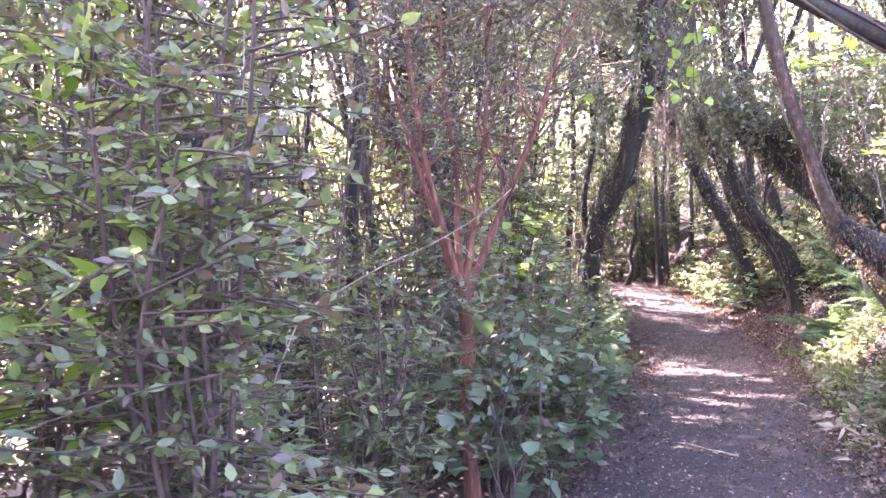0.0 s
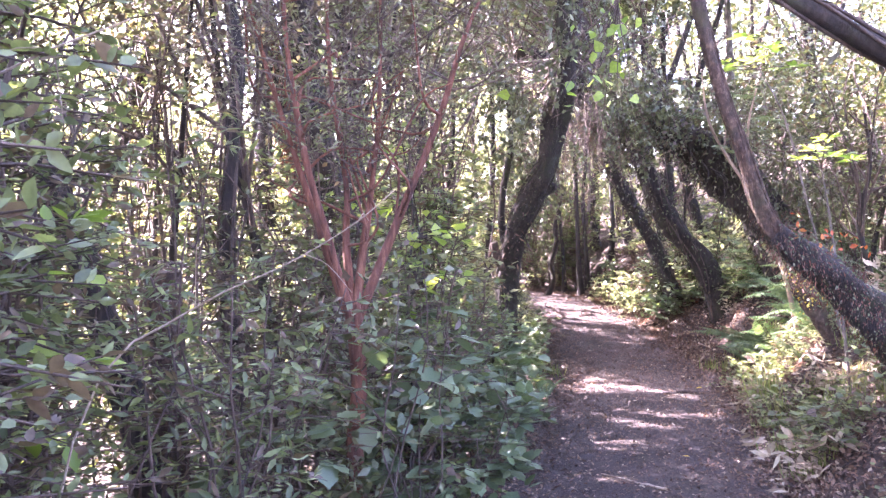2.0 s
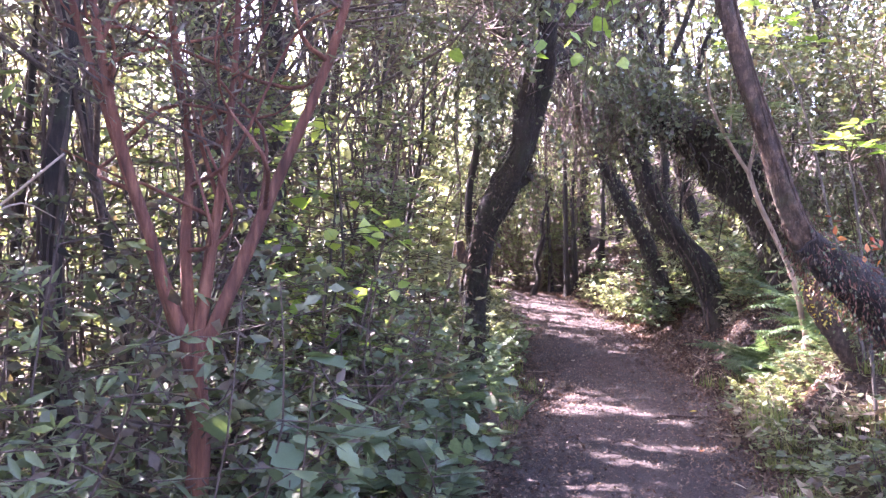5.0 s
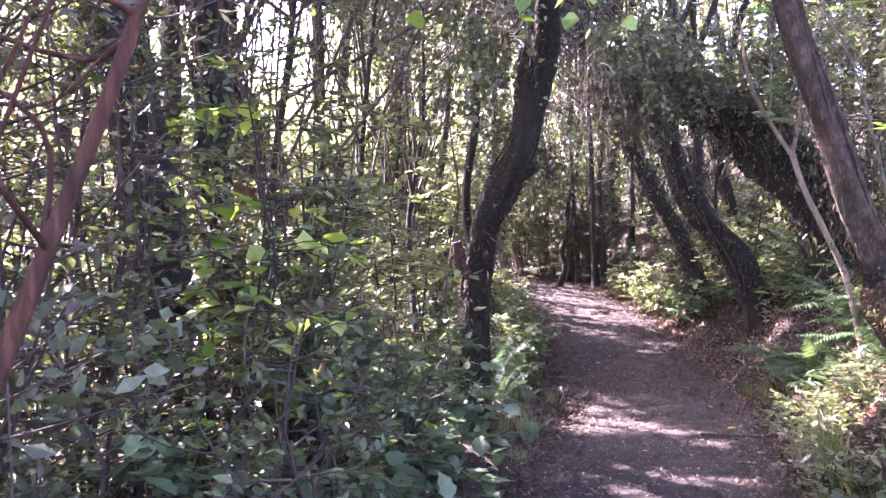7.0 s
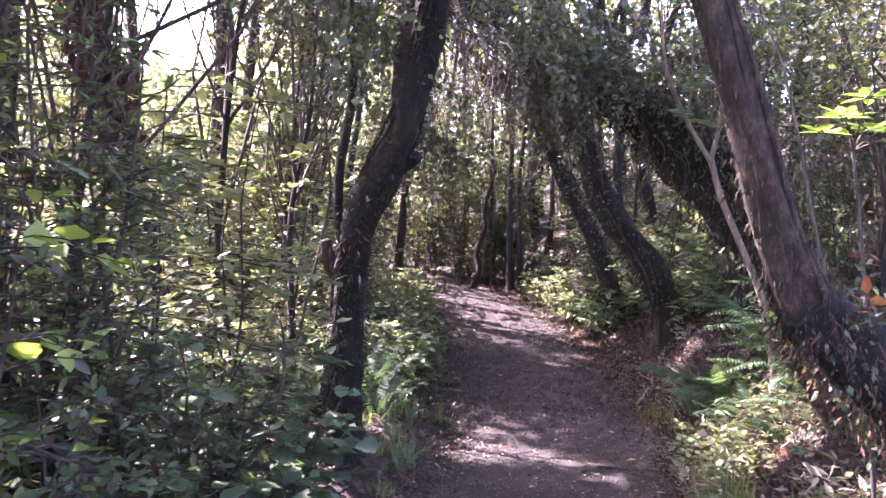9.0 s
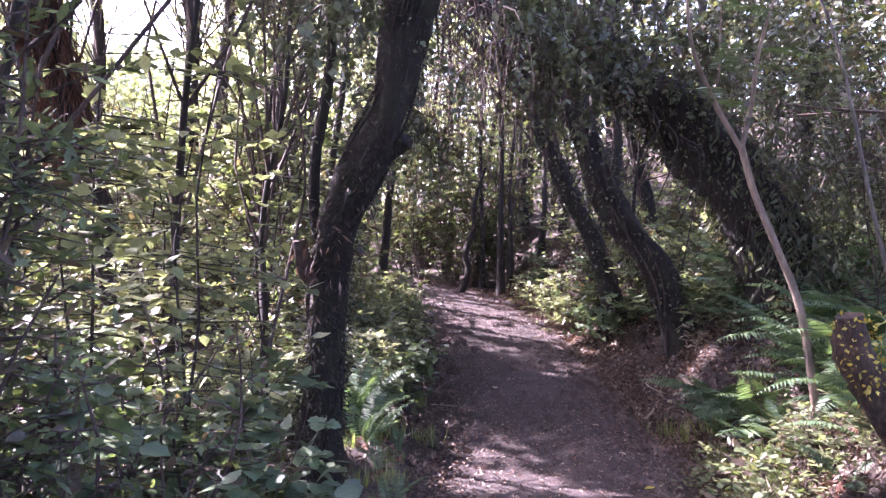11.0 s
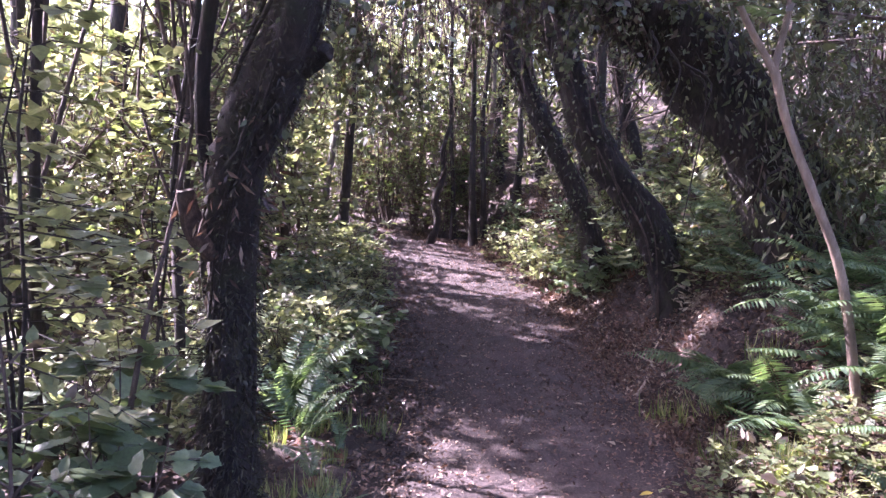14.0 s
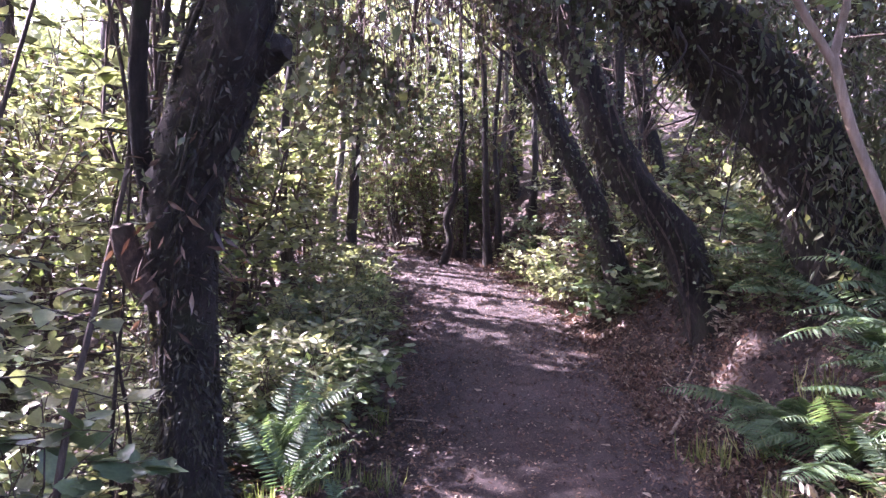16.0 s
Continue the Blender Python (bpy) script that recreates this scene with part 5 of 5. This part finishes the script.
SWORD = "upright sword fern with backlit green fronds at the tree foot"
fern(1.86, 11.2, 11, 1.05, 601, SWORD, (35, 68), -10)
fern(1.95, 10.75, 8, 0.9, 602, SWORD, (30, 65), 0)
fern(2.02, 10.15, 5, 0.55, 603, "small bright green fern at the path edge", (35, 70))
fern(2.18, 10.55, 4, 0.5, 604, "small bright green fern at the path edge", (35, 70))
fern(2.05, 9.6, 4, 0.45, 605, "small bright green fern at the path edge", (25, 60))
BANK = "spreading grey-green fern on the bank"
for i, (x, y, n, s, f) in enumerate([(5.0, 10.5, 13, 1.2, 190), (5.35, 10.2, 12, 1.25, 180), (5.2, 9.3, 12, 1.1, 190), (4.75, 10.0, 7, 0.7, 200), (5.9, 11.2, 12, 1.3, 180), (6.2, 10.4, 11, 1.2, None), (5.75, 12.3, 11, 1.1, 190), (6.1, 12.9, 10, 1.1, None), (6.4, 13.8, 10, 1.2, None),
                                     (4.55, 7.3, 10, 0.8, 200), (4.35, 6.9, 8, 0.7, 190), (4.9, 8.9, 9, 0.8, None), (4.6, 8.75, 7, 0.7, 210), (6.8, 11.7, 10, 1.2, None), (5.6, 14.6, 9, 0.9, None), (5.5, 17.6, 9, 0.9, None), (5.3, 18.6, 8, 0.8, None), (6.6, 14.8, 9, 1.1, None), (4.2, 6.2, 8, 0.7, 190), (5.0, 7.8, 8, 0.9, None), (4.3, 8.5, 5, 0.5, 220)]):
    fern(x, y, n, s, 620 + i, BANK, (5, 48), f)
for i, (x, y, n, s, dz) in enumerate([(5.0, 9.5, 14, 1.25, 0.12), (4.8, 9.1, 11, 1.05, 0.1), (5.35, 10.7, 13, 1.25, 0.12), (5.0, 11.2, 12, 1.2, 0.1), (5.75, 10.3, 12, 1.2, 0.15), (5.9, 12.6, 12, 1.3, 0.15), (6.3, 13.6, 12, 1.3, 0.15), (5.9, 14.4, 11, 1.1, 0.1)]):
    fern(x, y, n, s, 660 + i, "large arching fern raised on a short root crown", (5, 42), 195 if i < 5 else None, dz)


# ---- grass and small growth on the bank ----
def tuft(x, y, n, length, seed, mat=M_LEAF_GRASS, label="tuft of arching green grass on the bank", spread=0.07):
    g = np.random.default_rng(seed)
    e = thing("grass_tuft", (x, y, gz(x, y) - 0.01), label, "grass", "grass tufts")
    geo = Geo()
    a = g.uniform(0, 6.28, n)
    pos = np.c_[g.normal(size=n) * spread, g.normal(size=n) * spread, np.zeros(n)]
    way = np.c_[np.cos(a) * 0.6, np.sin(a) * 0.6, g.uniform(0.5, 1.6, n)]
    leaves(geo, "blade", pos, way, np.c_[np.cos(a), np.sin(a), np.full(n, 0.3)], length * g.uniform(0.5, 1.2, n), g)
    tagged(part("blade", geo.mesh("blade", mat), e), kind="stuff")
    return e


tufts = [tuft(4.5, 9.6, 70, 0.26, 701), tuft(4.35, 9.2, 60, 0.22, 702), tuft(4.6, 10.1, 60, 0.28, 703)]
g = np.random.default_rng(704)
for i in range(30):
    y = g.uniform(5.5, 11.5)
    x = float(centre(y)) + 1.05 + g.gamma(1.6, 0.28)
    again(tufts[i % 3], x, y, g.uniform(0, 6.28), g.uniform(0.5, 1.2))
for i in range(26):
    y = g.uniform(8.5, 17)
    x = float(centre(y)) - 1.02 - g.gamma(1.5, 0.2)
    again(tufts[i % 3], x, y, g.uniform(0, 6.28), g.uniform(0.35, 0.8))
# the first plant's paler leaf colour stands in for sun on it
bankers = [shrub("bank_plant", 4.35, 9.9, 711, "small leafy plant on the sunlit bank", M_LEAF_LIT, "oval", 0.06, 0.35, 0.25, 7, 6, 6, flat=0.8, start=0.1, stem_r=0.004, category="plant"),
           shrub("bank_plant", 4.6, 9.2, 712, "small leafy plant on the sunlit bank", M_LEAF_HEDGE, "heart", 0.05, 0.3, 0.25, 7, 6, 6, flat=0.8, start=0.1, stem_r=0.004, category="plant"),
           shrub("bank_plant", 4.2, 7.6, 713, "straw-coloured dry plant on the bank", M_LEAF_DRY, "lance", 0.1, 0.25, 0.25, 7, 6, 6, flat=0.6, start=0.05, stem_r=0.004, category="plant")]
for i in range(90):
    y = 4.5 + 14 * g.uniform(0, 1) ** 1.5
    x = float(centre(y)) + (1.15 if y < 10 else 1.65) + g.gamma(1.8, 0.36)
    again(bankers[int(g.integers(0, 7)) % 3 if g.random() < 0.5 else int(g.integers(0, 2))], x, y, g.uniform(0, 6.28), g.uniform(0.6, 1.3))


for i in range(46):
    x, y = g.uniform(5.6, 9.0), g.uniform(12.5, 20)
    again(bankers[i % 2], x, y, g.uniform(0, 6.28), g.uniform(1.6, 2.6))
for i, (x, y, n, s) in enumerate([(6.35, 12.3, 12, 1.3), (6.9, 12.9, 11, 1.3), (6.0, 13.9, 10, 1.1), (6.9, 14.2, 10, 1.2), (7.4, 13.4, 10, 1.3), (6.5, 15.8, 10, 1.1), (7.3, 15.4, 10, 1.2), (6.1, 17.0, 9, 1.0), (5.7, 13.0, 9, 0.8), (4.75, 9.75, 8, 0.75), (4.9, 11.0, 9, 0.9)]):
    fern(x, y, n, s, 680 + i, "arching green fern on the sunlit hillside", (5, 50))


# ---- litter ----
def scatter(name, n, seed, mat, kind, size, where, label, lift=0.012, tilt=0.35):
    g = np.random.default_rng(seed)
    x, y = where(g, n)
    pos = np.c_[x, y, ground_z(x, y) + lift + 0.012 * (np.abs(x - centre(y)) < 0.9)]
    a = g.uniform(0, 6.28, n)
    way = np.c_[np.cos(a), np.sin(a), g.normal(size=n) * tilt]
    up = np.c_[g.normal(size=(n, 2)) * tilt, np.ones(n)]
    geo = Geo()
    leaves(geo, kind, pos, way, up, size * g.uniform(0.4, 1.3, n), g)
    return tagged(new(name, geo.mesh(name, mat)), label, "leaf litter", kind="stuff")


def on_path(g, n):
    y = g.uniform(0, 22, n)
    return centre(y) + g.uniform(-1, 1, n), y


def at_edges(g, n):
    y = g.uniform(0, 21, n)
    return centre(y) + np.sign(g.uniform(-1, 1, n)) * (1.12 - np.abs(g.normal(size=n)) * 0.28), y


def on_bank(g, n):
    y = g.uniform(2, 20, n)
    return centre(y) + 0.9 + g.gamma(1.7, 0.45, n), y


def on_left(g, n):
    y = g.uniform(1, 20, n)
    return centre(y) - 0.95 - g.gamma(1.6, 0.8, n), y


scatter("fallen_leaves_on_path", 19000, 801, M_LEAF_DEAD, "curl", 0.027, on_path, "small brown fallen leaves scattered on the path")
scatter("pale_leaf_flecks", 2600, 802, M_LEAF_DRY, "oval", 0.025, on_path, "pale dry leaf flecks on the path")
scatter("leaf_litter_at_edges", 18000, 803, M_LEAF_DEAD, "curl", 0.034, at_edges, "brown leaf litter along the path edges")
scatter("leaf_litter_on_bank", 42000, 804, M_LEAF_DEAD, "curl", 0.042, on_bank, "brown leaf litter on the bank", 0.025, 0.7)
scatter("dry_litter_on_bank", 7000, 805, M_LEAF_DRY, "curl", 0.04, on_bank, "straw-coloured litter on the bank", 0.02, 0.6)
scatter("leaf_litter_under_shrubs", 9000, 806, M_LEAF_DEAD, "curl", 0.055, on_left, "brown leaf litter under the shrubs", 0.02, 0.6)

g = np.random.default_rng(811)
leaf_me = {}
for i, (x, y, m, s) in enumerate([(3.98, 10.93, M_LEAF_DRY, 0.09), (3.44, 13.3, M_LEAF_DRY, 0.1), (3.9, 10.0, M_LEAF_YELLOW, 0.1), (2.7, 9.9, M_LEAF_DRY, 0.08), (2.9, 10.6, M_LEAF_DRY, 0.07), (3.5, 9.6, M_LEAF_DRY, 0.07), (3.2, 11.6, M_LEAF_DRY, 0.06), (3.75, 9.2, M_LEAF_DRY, 0.07), (4.1, 11.8, M_LEAF_DRY, 0.08),
                                  (2.3, 7.4, M_LEAF_DRY, 0.07), (2.6, 6.9, M_LEAF_YELLOW, 0.06), (2.0, 6.2, M_LEAF_DRY, 0.07), (1.8, 5.2, M_LEAF_DRY, 0.07), (2.5, 8.1, M_LEAF_DRY, 0.07), (3.3, 8.4, M_LEAF_RUST, 0.07), (2.9, 9.3, M_LEAF_DRY, 0.06)]):
    geo = Geo()
    a = g.uniform(0, 6.28)
    leaves(geo, "oval", [(0, 0, 0.02)], [(math.cos(a), math.sin(a), 0.1)], [(0.1, -0.1, 1.0)], [s], g)
    o = new("fallen_leaf", geo.mesh("fallen_leaf", m))
    o.location = (x, y, gz(x, y) + 0.01)
    tagged(o, "single yellow fallen leaf lying on the path" if m is M_LEAF_YELLOW else "single rust-red fallen leaf lying on the path" if m is M_LEAF_RUST else "single pale dry leaf lying on the path", "leaf", "fallen leaves")


def ground_twig(x, y, a, length, r, seed, name="fallen_twig", label="bare fallen twig lying on leaf litter"):
    g = np.random.default_rng(seed)
    e = []
    for u in np.linspace(-0.5, 0.5, 8):
        px, py = x + math.cos(a) * u * length + g.normal() * 0.02, y + math.sin(a) * u * length + g.normal() * 0.02
        e.append((px - x, py - y, gz(px, py) - gz(x, y) + r + 0.015, r * (1.1 - 0.9 * (u + 0.5) * 0.8)))
    geo = Geo()
    tube(geo, spline(e, 16), 6, 0.12, 2, seed)
    p = np.array(e[4][:3])
    tube(geo, np.c_[spline([p, p + (math.cos(a + 0.8) * length * 0.15, math.sin(a + 0.8) * length * 0.15, 0.02), p + (math.cos(a + 0.6) * length * 0.3, math.sin(a + 0.6) * length * 0.3, 0.03)], 6), np.linspace(r * 0.6, r * 0.2, 6)], 5)
    o = new(name, geo.mesh(name, M_DRY if seed % 2 else M_TWIG, True))
    o.location = (x, y, gz(x, y))
    return tagged(o, label, "twig", "fallen twigs")


ground_twig(4.95, 12.5, 1.0, 1.3, 0.014, 821)
ground_twig(3.9, 9.75, -0.1, 0.8, 0.012, 822)
ground_twig(2.0, 6.3, 2.2, 0.5, 0.008, 823)
for i in range(40):
    y = g.uniform(4, 17)
    sgn = 1 if i % 3 else -1
    ground_twig(float(centre(y)) + sgn * (0.85 + g.gamma(1.5, 0.3)), y, g.uniform(0, 6.28), g.uniform(0.2, 0.7), g.uniform(0.003, 0.007), 830 + i)



# ---- pale twigs in the shrubs ----
def hedge_twig(points, r, seed, label="thin pale dry twig arching out of the shrubs", mat=M_DRY):
    g = np.random.default_rng(seed)
    base = points[0]
    e = thing("pale_twig", base, label, "twig", "pale twigs")
    t = Geo()
    tube(t, np.c_[spline(points, 18), np.linspace(r, r * 0.4, 18)], 6, 0.06, 2, seed)
    stalk = part("stalk", t.mesh("stalk", mat, True, base), e)
    ln = spline(points, 18)
    for i in (7, 11, 14):
        t = Geo()
        d = unit(g.normal(size=3)) * g.uniform(0.1, 0.22)
        tube(t, np.c_[spline([ln[i], ln[i] + d * 0.5 + (0, 0, 0.02), ln[i] + d], 7), np.linspace(r * 0.45, r * 0.2, 7)], 4)
        part("side_twig", t.mesh("side_twig", mat, True, base), stalk)
    return e


hedge_twig([(-0.6, 2.95, 0.2), (-0.4, 2.95, 1.15), (-0.15, 3.0, 1.39), (0.1, 3.0, 1.51), (0.27, 3.0, 1.61), (0.38, 3.0, 1.7)], 0.0035, 951)
hedge_twig([(-0.42, 2.1, 0.1), (-0.36, 2.1, 1.0), (-0.32, 2.0, 1.67), (-0.29, 2.0, 1.84), (-0.3, 2.05, 2.1)], 0.0035, 952)
hedge_twig([(-0.4, 2.12, 0.1), (-0.36, 2.06, 1.3), (-0.3, 2.0, 1.69), (-0.16, 2.0, 1.8), (-0.02, 2.05, 1.88)], 0.0035, 953)
hedge_twig([(1.25, 9.0, 0.1), (1.3, 9.0, 0.9), (1.44, 9.2, 1.69), (1.48, 9.2, 2.02), (1.4, 9.1, 2.6)], 0.014, 955, "dark thin stem standing against a trunk", M_TWIG)
for i in range(26):
    x, y = g.uniform(-1.6, 1.0), g.uniform(4.6, 10.5)
    if x > float(centre(y)) - 1.25:
        continue
    h = g.uniform(1.2, 2.6)
    hedge_twig([(x, y, gz(x, y) - 0.05), (x + g.normal() * 0.08, y, 0.5 * h), (x + g.normal() * 0.25, y + g.normal() * 0.2, h)], g.uniform(0.004, 0.009), 960 + i, "thin bare stem rising through the undergrowth", M_TWIG)

# ---- far woods ----
g = np.random.default_rng(901)
# two leaf colours paint the woods sunlit on the left, shaded on the right
geo, shade, wood = Geo(), Geo(), Geo()
for i in range(2200):
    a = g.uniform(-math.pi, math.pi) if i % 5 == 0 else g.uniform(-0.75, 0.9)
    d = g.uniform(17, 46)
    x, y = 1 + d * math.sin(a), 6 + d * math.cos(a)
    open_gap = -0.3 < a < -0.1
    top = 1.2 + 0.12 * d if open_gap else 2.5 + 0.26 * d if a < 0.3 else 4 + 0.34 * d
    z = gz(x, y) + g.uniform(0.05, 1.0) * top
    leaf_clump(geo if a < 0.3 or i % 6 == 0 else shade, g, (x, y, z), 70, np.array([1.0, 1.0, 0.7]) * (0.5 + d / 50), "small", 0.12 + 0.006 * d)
    if i % 24 == 0 and not open_gap:
        tube(wood, spline([(x, y, gz(x, y) - 0.2, 0.12), (x + g.normal() * 0.3, y, gz(x, y) + 3, 0.09), (x + g.normal() * 0.8, y, gz(x, y) + 6, 0.06), (x + g.normal() * 1.2, y, gz(x, y) + 9, 0.03)], 9), 6)
tagged(new("far_woods", geo.mesh("far_woods", M_LEAF_LIT)), "far woodland foliage coloured pale green as if sunlit", "woods", kind="stuff")
tagged(new("far_woods", shade.mesh("far_woods", M_LEAF_SMALL)), "far hillside woodland foliage coloured dark olive as if shaded", "woods", kind="stuff")
tagged(new("far_trunks", wood.mesh("far_trunks", M_BARK_DARK, True)), "far dark tree trunks", "woods", kind="stuff")
